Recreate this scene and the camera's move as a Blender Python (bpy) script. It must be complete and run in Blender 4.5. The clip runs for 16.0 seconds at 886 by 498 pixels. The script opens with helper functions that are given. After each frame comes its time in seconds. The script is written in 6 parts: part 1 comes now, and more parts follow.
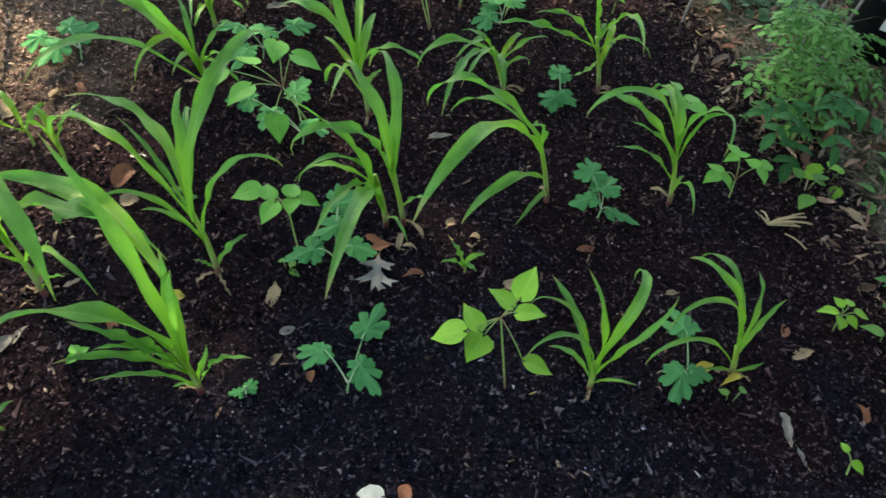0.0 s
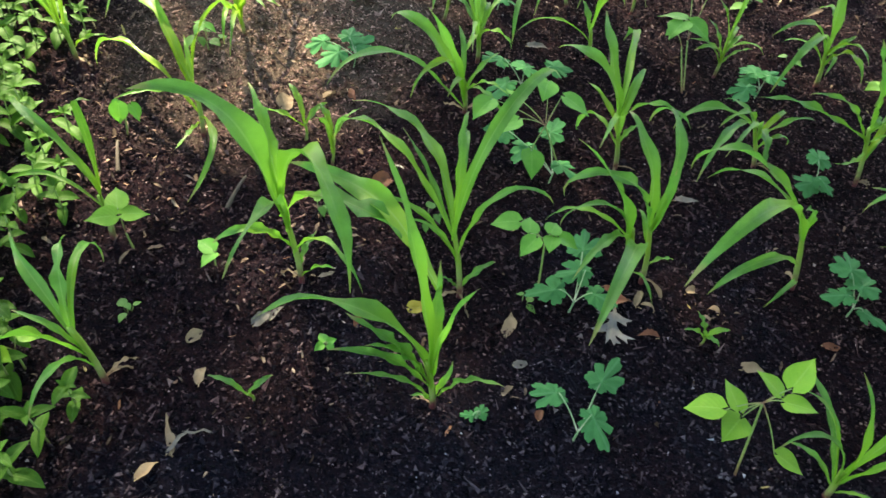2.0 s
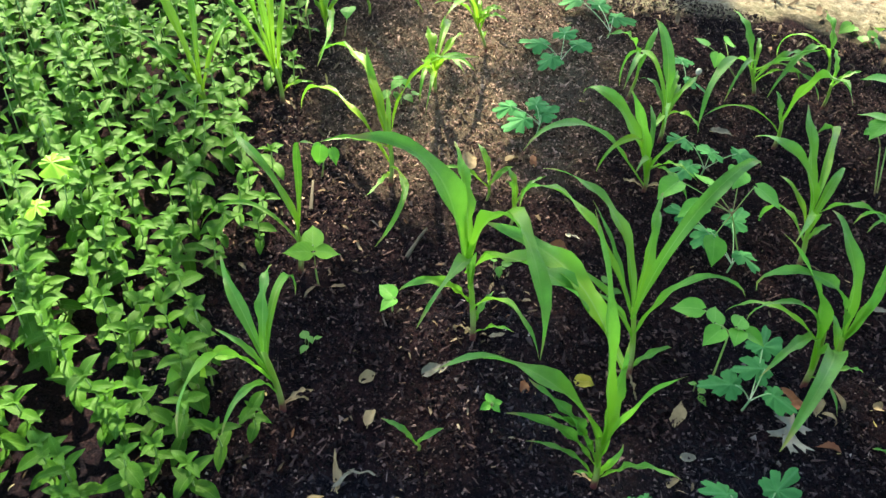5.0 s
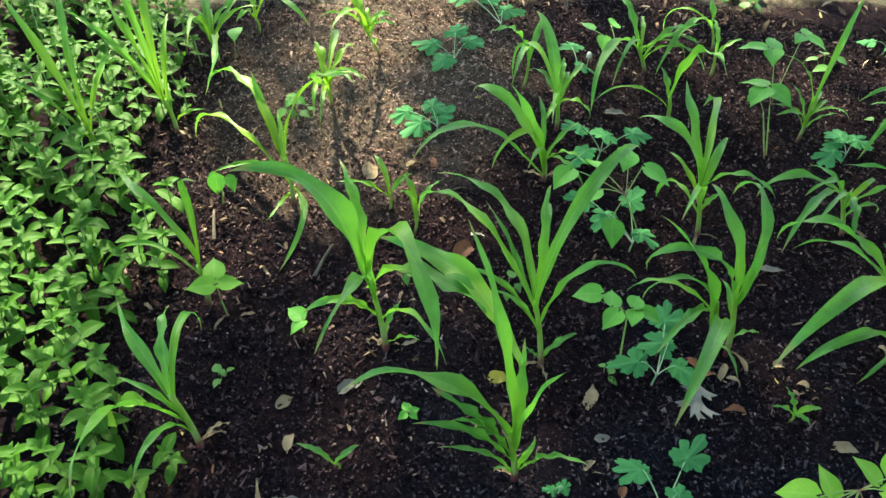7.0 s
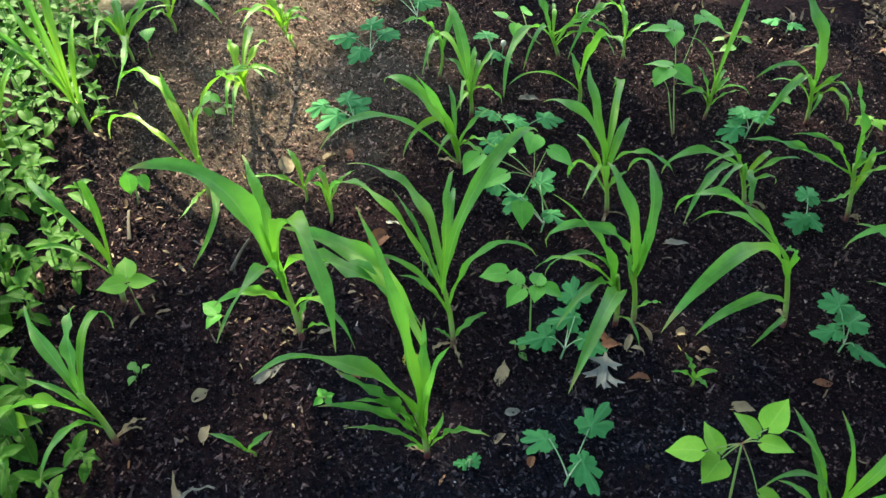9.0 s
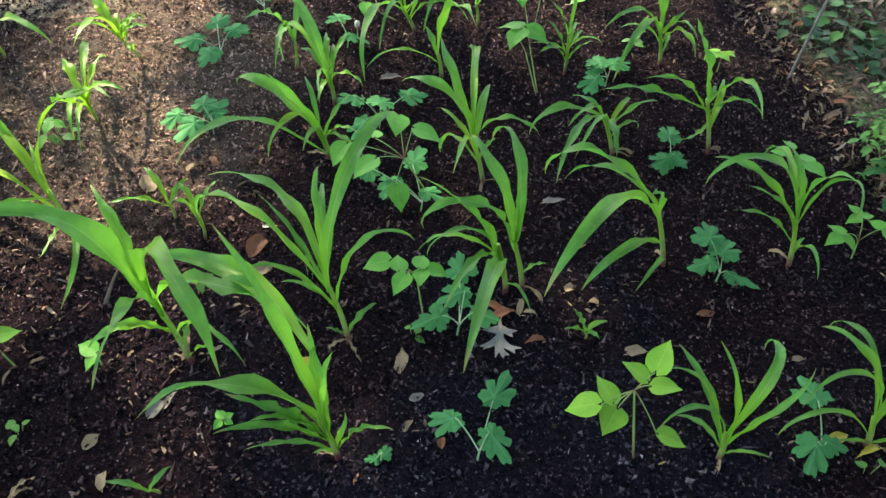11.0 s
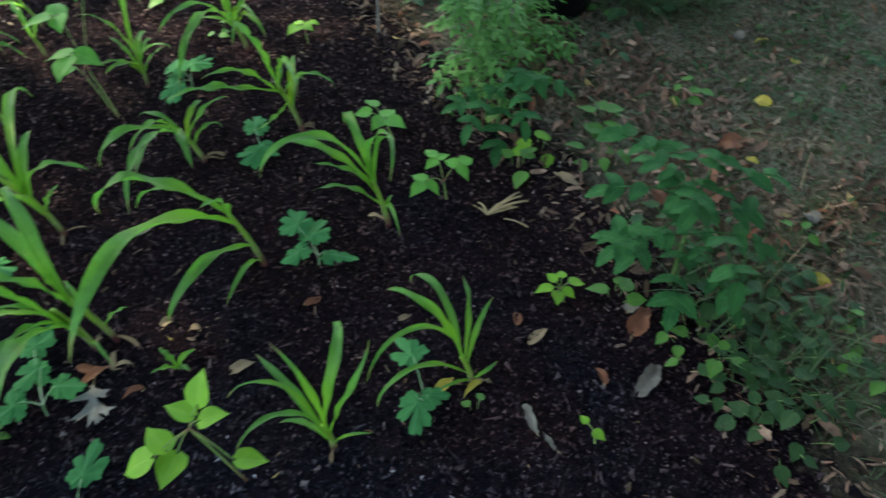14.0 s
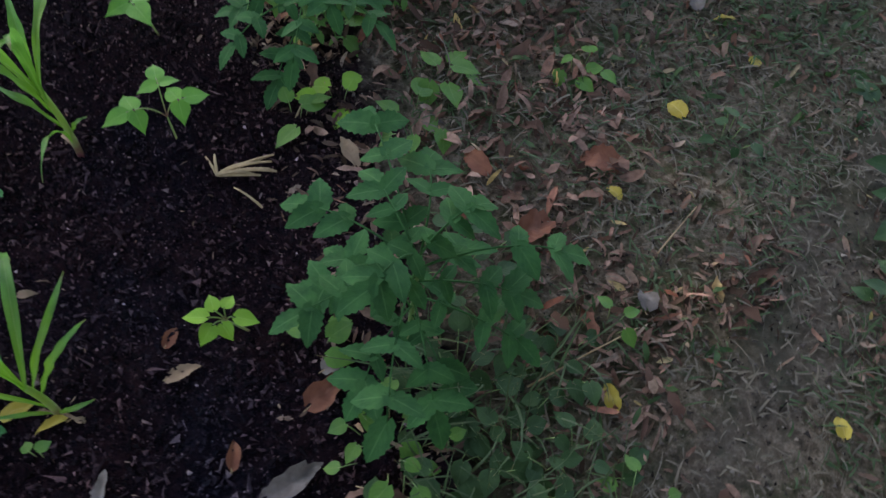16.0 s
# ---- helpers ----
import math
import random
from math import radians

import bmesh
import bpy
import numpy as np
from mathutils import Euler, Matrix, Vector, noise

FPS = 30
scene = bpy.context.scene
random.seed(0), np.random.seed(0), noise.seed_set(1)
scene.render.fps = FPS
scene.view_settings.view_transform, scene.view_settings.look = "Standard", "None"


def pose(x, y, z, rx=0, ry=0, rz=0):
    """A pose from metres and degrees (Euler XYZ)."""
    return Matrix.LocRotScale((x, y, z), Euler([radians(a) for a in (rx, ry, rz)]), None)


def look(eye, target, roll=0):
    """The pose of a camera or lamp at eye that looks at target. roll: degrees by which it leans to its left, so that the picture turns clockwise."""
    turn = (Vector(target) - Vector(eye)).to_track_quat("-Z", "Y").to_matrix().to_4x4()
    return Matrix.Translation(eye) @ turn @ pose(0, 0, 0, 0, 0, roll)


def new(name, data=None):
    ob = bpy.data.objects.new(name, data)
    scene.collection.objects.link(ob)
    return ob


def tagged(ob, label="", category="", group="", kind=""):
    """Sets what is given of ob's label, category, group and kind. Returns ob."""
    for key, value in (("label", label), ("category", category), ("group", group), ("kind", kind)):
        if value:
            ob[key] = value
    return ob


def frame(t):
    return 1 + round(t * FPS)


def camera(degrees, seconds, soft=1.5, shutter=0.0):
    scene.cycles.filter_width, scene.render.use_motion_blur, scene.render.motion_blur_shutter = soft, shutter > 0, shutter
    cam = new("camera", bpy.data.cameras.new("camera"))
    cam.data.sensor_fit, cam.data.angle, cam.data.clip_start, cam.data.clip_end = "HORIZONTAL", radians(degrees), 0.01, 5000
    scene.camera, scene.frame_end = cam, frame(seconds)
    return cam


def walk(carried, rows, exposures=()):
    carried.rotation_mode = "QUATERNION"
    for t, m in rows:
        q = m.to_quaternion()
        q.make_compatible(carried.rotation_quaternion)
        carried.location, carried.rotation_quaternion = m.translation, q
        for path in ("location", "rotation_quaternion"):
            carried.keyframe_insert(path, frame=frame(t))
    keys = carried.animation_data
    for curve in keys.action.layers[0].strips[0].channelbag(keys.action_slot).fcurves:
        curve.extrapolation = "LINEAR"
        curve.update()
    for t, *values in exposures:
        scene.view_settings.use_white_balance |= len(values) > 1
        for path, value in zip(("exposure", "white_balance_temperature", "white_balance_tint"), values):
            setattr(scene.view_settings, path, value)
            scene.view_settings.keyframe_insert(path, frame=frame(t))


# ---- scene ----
cam = camera(59.9, 16.0, shutter=0.25)
PATH = [
    (0, (-0.17, -0.154, 1.298), (0.117, 1.107, -0.228), 10.5),
    (0.5, (-0.254, -0.148, 1.292), (-0.058, 1.132, -0.233), 9.9),
    (1, (-0.318, -0.143, 1.284), (-0.211, 1.162, -0.228), 11.5),
    (1.5, (-0.358, -0.153, 1.277), (-0.327, 1.168, -0.224), 11.8),
    (2, (-0.411, -0.164, 1.269), (-0.463, 1.162, -0.228), 10.7),
    (2.5, (-0.47, -0.18, 1.26), (-0.612, 1.157, -0.221), 10.7),
    (3, (-0.508, -0.197, 1.251), (-0.758, 1.138, -0.217), 10.6),
    (3.5, (-0.531, -0.21, 1.249), (-0.85, 1.113, -0.217), 10.1),
    (3.7, (-0.536, -0.211, 1.25), (-0.878, 1.105, -0.217), 9.9),
    (5.8, (-0.524, -0.178, 1.295), (-0.896, 1.197, -0.109), 7.5),
    (6, (-0.51, -0.171, 1.303), (-0.85, 1.211, -0.101), 7.3),
    (6.5, (-0.466, -0.159, 1.32), (-0.748, 1.23, -0.091), 6.1),
    (7, (-0.444, -0.155, 1.323), (-0.699, 1.218, -0.109), 5.1),
    (7.5, (-0.428, -0.157, 1.327), (-0.653, 1.228, -0.098), 5.2),
    (8, (-0.404, -0.16, 1.329), (-0.594, 1.217, -0.109), 5.3),
    (8.5, (-0.367, -0.165, 1.343), (-0.521, 1.214, -0.098), 5.6),
    (9, (-0.329, -0.172, 1.348), (-0.482, 1.211, -0.088), 5.3),
    (9.2, (-0.313, -0.165, 1.363), (-0.455, 1.211, -0.081), 5.3),
    (11.5, (-0.272, -0.132, 1.361), (-0.153, 1.212, -0.115), 3.2),
    (12, (-0.242, -0.143, 1.364), (-0.134, 1.195, -0.119), 3.3),
    (12.5, (-0.138, -0.147, 1.397), (-0.048, 1.188, -0.09), 4.4),
    (13, (-0.05, -0.158, 1.415), (0.127, 1.185, -0.056), 3.6),
    (13.5, (0.053, -0.159, 1.427), (0.334, 1.157, -0.053), 0.9),
    (14, (0.25, -0.137, 1.378), (0.781, 1.056, -0.137), 0.4),
    (14.5, (0.485, -0.059, 1.337), (1.121, 1.011, -0.228), 1.9),
    (15, (0.659, 0.008, 1.285), (1.273, 1.013, -0.332), 3.9),
    (15.5, (0.874, 0.07, 1.241), (1.313, 1.081, -0.429), 5.3),
    (16, (1.032, 0.174, 1.163), (1.362, 1.127, -0.564), 11.6),
]
walk(cam, [(t, look(eye, target, roll)) for t, eye, target, roll in PATH],
     [(0, 2.36, 8200, 2), (1.2, 2.43, 8200, 4), (2.5, 2.53, 8200, 4), (3.5, 2.53, 8300, -3), (6, 2.5, 8000, -8), (8.5, 2.45, 7600, -8), (11.5, 2.45, 7800, 3), (12.5, 2.38, 7600, 3), (13.5, 2.3, 7600, -4), (14, 2.12, 7600, -3), (14.5, 2.0, 7500, 6), (16, 2.02, 7400, 21)])

# ---- world, sun and sky ----
SUN_X, SUN_Y, SUN_EL = -0.55, 0.835, radians(42)
SUN_AZ = math.atan2(SUN_X, SUN_Y)
world = bpy.data.worlds.new("sky")
scene.world = world
world.use_nodes = True
wn, wl = world.node_tree.nodes, world.node_tree.links
sky = wn.new("ShaderNodeTexSky")
sky.sky_type, sky.sun_disc = "NISHITA", False
sky.sun_elevation, sky.sun_rotation = SUN_EL, SUN_AZ
wl.new(sky.outputs[0], wn["Background"].inputs[0])
wn["Background"].inputs[1].default_value = 0.13


# ---- materials ----
class Mat:
    """A node material with a short way to add nodes."""

    def __init__(self, name):
        self.mat = bpy.data.materials.new(name)
        self.mat.use_nodes = True
        self.tree = self.mat.node_tree
        self.bsdf = self.tree.nodes["Principled BSDF"]
        self.out = self.tree.nodes["Material Output"]

    def add(self, kind, ins=None, **props):
        n = self.tree.nodes.new("ShaderNode" + kind)
        for k, v in props.items():
            setattr(n, k, v)
        for k, v in (ins or {}).items():
            self.put(n, k, v)
        return n

    def put(self, n, k, v):
        if isinstance(v, bpy.types.NodeSocket):
            self.tree.links.new(v, n.inputs[k])
        else:
            n.inputs[k].default_value = v

    def noise(self, scale, detail=4.0, rough=0.6, vec=None):
        n = self.add("TexNoise", {"Scale": scale, "Detail": detail, "Roughness": rough})
        if vec is not None:
            self.put(n, "Vector", vec)
        return n.outputs["Fac"]

    def ramp(self, fac, stops):
        n = self.add("ValToRGB", {"Fac": fac})
        e = n.color_ramp.elements
        while len(e) < len(stops):
            e.new(0.5)
        for el, (p, c) in zip(e, stops):
            el.position, el.color = p, (*c, 1) if len(c) == 3 else c
        return n.outputs["Color"]

    def mix(self, fac, a, b, blend="MIX"):
        n = self.add("MixRGB", {"Fac": fac}, blend_type=blend)
        for k, v in (("Color1", a), ("Color2", b)):
            self.put(n, k, v if isinstance(v, bpy.types.NodeSocket) else (*v, 1))
        return n.outputs["Color"]

    def math(self, op, a, b=0.5, clamp=False):
        n = self.add("Math", operation=op, use_clamp=clamp)
        self.put(n, 0, a)
        self.put(n, 1, b)
        return n.outputs[0]

    def bump(self, height, strength=0.5, dist=0.01):
        b = self.add("Bump", {"Height": height, "Strength": strength, "Distance": dist})
        self.tree.links.new(b.outputs[0], self.bsdf.inputs["Normal"])

    def set(self, **kw):
        for k, v in kw.items():
            k = {"color": "Base Color", "rough": "Roughness", "spec": "Specular IOR Level", "metal": "Metallic"}[k]
            if k == "Base Color" and not isinstance(v, bpy.types.NodeSocket):
                v = (*v, 1)
            self.put(self.bsdf, k, v)

    def thin_leaf(self, color, amount=0.35):
        """Lets light through the blade, as a thin leaf does."""
        tr = self.add("BsdfTranslucent", {"Color": color})
        mx = self.add("MixShader", {0: amount})
        self.tree.links.new(self.bsdf.outputs[0], mx.inputs[1])
        self.tree.links.new(tr.outputs[0], mx.inputs[2])
        self.tree.links.new(mx.outputs[0], self.out.inputs["Surface"])


def blade_material(name, dark, light, rib, lines=26.0, ribwidth=0.035, rough=0.36, amount=0.33, islands=False, young=None):
    """A grass-like blade: pale midrib, fine parallel veins, mottled green, drier towards some tips."""
    m = Mat(name)
    uv = m.add("UVMap").outputs["UV"]
    sep = m.add("SeparateXYZ", {0: uv})
    u, v = sep.outputs[0], sep.outputs[1]
    rnd = m.math("MAXIMUM", m.add("ObjectInfo").outputs["Random"], m.add("NewGeometry").outputs["Random Per Island"]) if islands else m.add("ObjectInfo").outputs["Random"]
    pos = m.add("TexCoord").outputs["Object"]
    mot = m.noise(38.0, 5.0, 0.65, pos)
    col = m.mix(m.ramp(mot, [(0.32, (0, 0, 0)), (0.7, (1, 1, 1))]), dark, light)
    # yellower foot of the blade, with the glow of light through it painted in
    if young:
        along = m.math("ADD", v, m.math("MULTIPLY", m.math("SUBTRACT", m.noise(14.0, 3.0, 0.6, pos), 0.5), 0.5))
        along = m.math("ADD", along, m.math("MULTIPLY", m.math("SUBTRACT", rnd, 0.5), 0.4))
        col = m.mix(m.ramp(along, [(0.22, (0.95, 0.95, 0.95)), (0.68, (0, 0, 0))]), col, young)
    col = m.mix(m.math("MULTIPLY", rnd, 0.40), col, tuple(0.65 * a + 0.35 * b for a, b in zip(dark, (0.02, 0.05, 0.02))))
    wave = m.math("SINE", m.math("MULTIPLY", u, lines * 6.283))
    veins = m.math("MULTIPLY", m.math("ADD", wave, 1.0), 0.045)
    col = m.mix(veins, col, rib)
    mid = m.math("ABSOLUTE", m.math("SUBTRACT", u, 0.5))
    ribm = m.ramp(mid, [(ribwidth * 0.5, (1, 1, 1)), (ribwidth * 1.6, (0, 0, 0))])
    fade = m.ramp(v, [(0.0, (0.75, 0.75, 0.75)), (0.85, (0.1, 0.1, 0.1))])
    col = m.mix(m.mix(1.0, ribm, fade, "MULTIPLY"), col, rib)
    tip = m.math("ADD", v, m.math("MULTIPLY", m.noise(9.0, 3.0, 0.6, pos), 0.12))
    col = m.mix(m.ramp(tip, [(0.97, (0, 0, 0)), (1.08, (0.7, 0.7, 0.7))]), col, (0.30, 0.24, 0.09))
    m.set(color=col, rough=rough, spec=0.5)
    m.thin_leaf(m.mix(0.5, col, light), amount)
    m.bump(m.math("ADD", wave, m.math("MULTIPLY", mot, 3.0)), 0.18, 0.002)
    return m.mat


def broad_material(name, dark, light, vein, rough=0.5, amount=0.3, nveins=7.0, spot=None, gloss=0.35, uneven=0.22):
    """A broad leaf: midrib and slanting side veins by UV, blistered between them."""
    m = Mat(name)
    uv = m.add("UVMap").outputs["UV"]
    sep = m.add("SeparateXYZ", {0: uv})
    u, v = sep.outputs[0], sep.outputs[1]
    rnd = m.add("ObjectInfo").outputs["Random"]
    isl = m.add("NewGeometry").outputs["Random Per Island"]
    pos = m.add("TexCoord").outputs["Object"]
    mot = m.noise(45.0, 5.0, 0.6, pos)
    col = m.mix(m.ramp(mot, [(0.3, (0, 0, 0)), (0.72, (1, 1, 1))]), dark, light)
    vary = m.math("MULTIPLY", m.math("ADD", rnd, isl), uneven)
    col = m.mix(vary, col, tuple(0.6 * a for a in dark))
    mid = m.math("ABSOLUTE", m.math("SUBTRACT", u, 0.5))
    side = m.math("SINE", m.math("MULTIPLY", m.math("SUBTRACT", v, m.math("MULTIPLY", mid, 0.9)), nveins * 6.283))
    sidem = m.ramp(side, [(0.9, (0, 0, 0)), (1.0, (0.09, 0.09, 0.09))])
    ribm = m.ramp(mid, [(0.012, (0.35, 0.35, 0.35)), (0.04, (0, 0, 0))])
    col = m.mix(m.mix(1.0, sidem, ribm, "ADD"), col, vein)
    if spot:
        dry = m.ramp(m.noise(30.0, 3.0, 0.5, pos), [(0.66, (0, 0, 0)), (0.72, (0.8, 0.8, 0.8))])
        col = m.mix(dry, col, spot)
    m.set(color=col, rough=rough, spec=gloss)
    m.thin_leaf(m.mix(0.5, col, light), amount)
    m.bump(m.math("ADD", m.math("MULTIPLY", side, -0.5), m.math("MULTIPLY", mot, 1.5)), 0.13, 0.003)
    return m.mat


def stem_material(name, low, mid, high):
    """A stem that changes from its foot to its top by UV, with fine streaks."""
    m = Mat(name)
    uv = m.add("UVMap").outputs["UV"]
    v = m.add("SeparateXYZ", {0: uv}).outputs[1]
    pos = m.add("TexCoord").outputs["Object"]
    st = m.noise(60.0, 4.0, 0.6, pos)
    vv = m.math("ADD", v, m.math("MULTIPLY", m.math("SUBTRACT", st, 0.5), 0.35))
    col = m.ramp(vv, [(0.08, low), (0.30, mid), (0.6, high)])
    m.set(color=col, rough=0.5)
    m.bump(st, 0.2, 0.002)
    return m.mat


def plain_material(name, a, b, scale=30.0, rough=0.7, bump=0.3, third=None):
    m = Mat(name)
    pos = m.add("TexCoord").outputs["Object"]
    n = m.noise(scale, 6.0, 0.65, pos)
    col = m.mix(m.ramp(n, [(0.3, (0, 0, 0)), (0.7, (1, 1, 1))]), a, b)
    rnd = m.add("ObjectInfo").outputs["Random"]
    isl = m.add("NewGeometry").outputs["Random Per Island"]
    if third:
        col = m.mix(m.math("MULTIPLY", isl, 0.8), col, third)
    col = m.mix(m.math("MULTIPLY", rnd, 0.3), col, tuple(0.55 * c for c in a))
    m.set(color=col, rough=rough)
    m.bump(n, bump, 0.004)
    return m.mat


CORN = blade_material("corn_blade", (0.066, 0.235, 0.036), (0.145, 0.44, 0.066), (0.32, 0.55, 0.16), rough=0.38, amount=0.47, young=(0.21, 0.46, 0.022))
CORN_SOFT = blade_material("corn_young_blade", (0.070, 0.24, 0.022), (0.15, 0.42, 0.040), (0.36, 0.52, 0.14), amount=0.42, young=(0.27, 0.43, 0.016))
STALK = stem_material("corn_stalk", (0.13, 0.03, 0.036), (0.24, 0.33, 0.10), (0.22, 0.38, 0.05))
BEAN = broad_material("bean_leaf", (0.095, 0.35, 0.04), (0.17, 0.49, 0.06), (0.24, 0.52, 0.12))
BEAN_BRIGHT = broad_material("bean_leaf_lime", (0.17, 0.43, 0.03), (0.27, 0.54, 0.045), (0.34, 0.58, 0.12))
BEAN_STEM = stem_material("bean_stem", (0.20, 0.10, 0.06), (0.26, 0.32, 0.10), (0.22, 0.36, 0.10))
MELON = broad_material("melon_leaf", (0.048, 0.215, 0.070), (0.088, 0.31, 0.105), (0.14, 0.36, 0.16), 0.65, 0.22, 4.0, None, 0.12)
MELON_STEM = stem_material("melon_stem", (0.45, 0.5, 0.36), (0.3, 0.42, 0.22), (0.2, 0.38, 0.18))
MINT = broad_material("mint_leaf", (0.027, 0.120, 0.013), (0.130, 0.31, 0.028), (0.20, 0.38, 0.09), 0.58, 0.38, 6.0, None, 0.22, 0.36)
MINT_STEM = stem_material("mint_stem", (0.13, 0.10, 0.05), (0.16, 0.22, 0.07), (0.2, 0.34, 0.1))
TOMATO = broad_material("tomato_leaf", (0.020, 0.100, 0.032), (0.050, 0.185, 0.050), (0.12, 0.28, 0.10), 0.7, 0.24, 5.0, None, 0.18)
TOMATO_FINE = broad_material("tomato_leaf_pale", (0.075, 0.23, 0.05), (0.14, 0.34, 0.08), (0.18, 0.34, 0.11), 0.6, 0.3, 5.0)
TOMATO_STEM = stem_material("tomato_stem", (0.16, 0.2, 0.07), (0.14, 0.25, 0.07), (0.12, 0.25, 0.07))
VINE = broad_material("weed_leaf", (0.07, 0.22, 0.04), (0.14, 0.32, 0.05), (0.2, 0.36, 0.1), 0.5, 0.3, 5.0)
YELLOW = broad_material("yellow_leaf", (0.46, 0.36, 0.04), (0.60, 0.50, 0.10), (0.7, 0.6, 0.25), 0.5, 0.3, 5.0, (0.35, 0.25, 0.06))
DRY_TAN = broad_material("dry_tan_leaf", (0.22, 0.145, 0.085), (0.38, 0.28, 0.175), (0.22, 0.15, 0.08), 0.75, 0.1, 6.0, (0.22, 0.14, 0.08))
DRY_RED = broad_material("dry_red_leaf", (0.16, 0.055, 0.03), (0.28, 0.11, 0.055), (0.22, 0.1, 0.05), 0.7, 0.1, 6.0, (0.1, 0.045, 0.03))
DRY_GREY = broad_material("dry_grey_leaf", (0.13, 0.112, 0.095), (0.27, 0.245, 0.215), (0.15, 0.125, 0.1), 0.8, 0.1, 6.0, (0.12, 0.095, 0.075))
STRAW = plain_material("dry_straw", (0.34, 0.24, 0.12), (0.55, 0.42, 0.24), 40.0, 0.75)
TWIG = plain_material("twig_bark", (0.06, 0.045, 0.035), (0.14, 0.11, 0.085), 40.0, 0.9)
OAK_PALE = broad_material("bleached_oak_leaf", (0.19, 0.175, 0.165), (0.31, 0.29, 0.275), (0.3, 0.27, 0.22), 0.8, 0.1, 5.0, (0.28, 0.24, 0.2))
CHIP = plain_material("pale_chip", (0.55, 0.52, 0.42), (0.75, 0.72, 0.62), 40.0, 0.8)

# ---- building helpers ----
rng = np.random.default_rng(7)


def link_mesh(name, verts, faces, mat, parent=None, label="", uvs=None, smooth=True):
    me = bpy.data.meshes.new(name)
    me.from_pydata([tuple(v) for v in verts], [], faces)
    if uvs is not None:
        layer = me.uv_layers.new(name="UVMap")
        idx = np.empty(len(me.loops), dtype=np.int32)
        me.loops.foreach_get("vertex_index", idx)
        layer.data.foreach_set("uv", np.asarray(uvs, dtype=np.float32)[idx].ravel())
    me.materials.append(mat)
    if smooth:
        me.polygons.foreach_set("use_smooth", [True] * len(me.polygons))
    ob = new(name, me)
    if parent is not None:
        ob.parent = parent
    return tagged(ob, label)


def part(name, bm, material, parent, label=""):
    me = bpy.data.meshes.new(name)
    bm.to_mesh(me)
    bm.free()
    me.materials.append(material)
    ob = new(name, me)
    ob.parent = parent
    return tagged(ob, label)


def grid_faces(n, m, off=0, wrap=False):
    f = []
    for i in range(n - 1):
        for j in range(m if wrap else m - 1):
            k = (j + 1) % m
            f.append((off + i * m + j, off + i * m + k, off + (i + 1) * m + k, off + (i + 1) * m + j))
    return f


def tube(points, radii, sides=7, off=0):
    """Verts, faces and UVs of a tube along points."""
    P = np.asarray(points, float)
    n = len(P)
    T = np.gradient(P, axis=0)
    T /= np.linalg.norm(T, axis=1, keepdims=True) + 1e-9
    ref = np.array([0.31, 0.95, 0.05])
    V, U = [], []
    for i in range(n):
        a = np.cross(T[i], ref)
        a /= np.linalg.norm(a) + 1e-9
        b = np.cross(T[i], a)
        for j in range(sides):
            w = 2 * math.pi * j / sides
            V.append(P[i] + radii[i] * (a * math.cos(w) + b * math.sin(w)))
            U.append((j / sides, i / (n - 1)))
    F = grid_faces(n, sides, off, True)
    F.append(tuple(off + (n - 1) * sides + j for j in range(sides)))
    return V, F, U


def ground_z(x, y):
    """The height of the soil, softly uneven."""
    return 0.010 * noise.noise((x * 2.3, y * 2.3, 0.4)) + 0.006 * noise.noise((x * 8.0, y * 8.0, 3.1)) + 0.006 * noise.noise((x * 19.0, y * 19.0, 6.6))


def plant(name, x, y, label, category, group=""):
    e = new(name)
    e.empty_display_size = 0.05
    e.location = (x, y, ground_z(x, y) - 0.003)
    return tagged(e, label, category, group)


def blade_path(start, az, length, rise, droop, power, bend, n=15):
    """A leaf's midline: it leaves the stalk at the angle rise and bows over by droop degrees towards its tip."""
    P = [np.array(start, float)]
    for i in range(n - 1):
        s = (i + 0.5) / (n - 1)
        e = radians(rise - droop * s ** power)
        a = radians(az + bend * s * s)
        P.append(P[-1] + length / (n - 1) * np.array((math.cos(e) * math.cos(a), math.cos(e) * math.sin(a), math.sin(e))))
    return np.array(P)


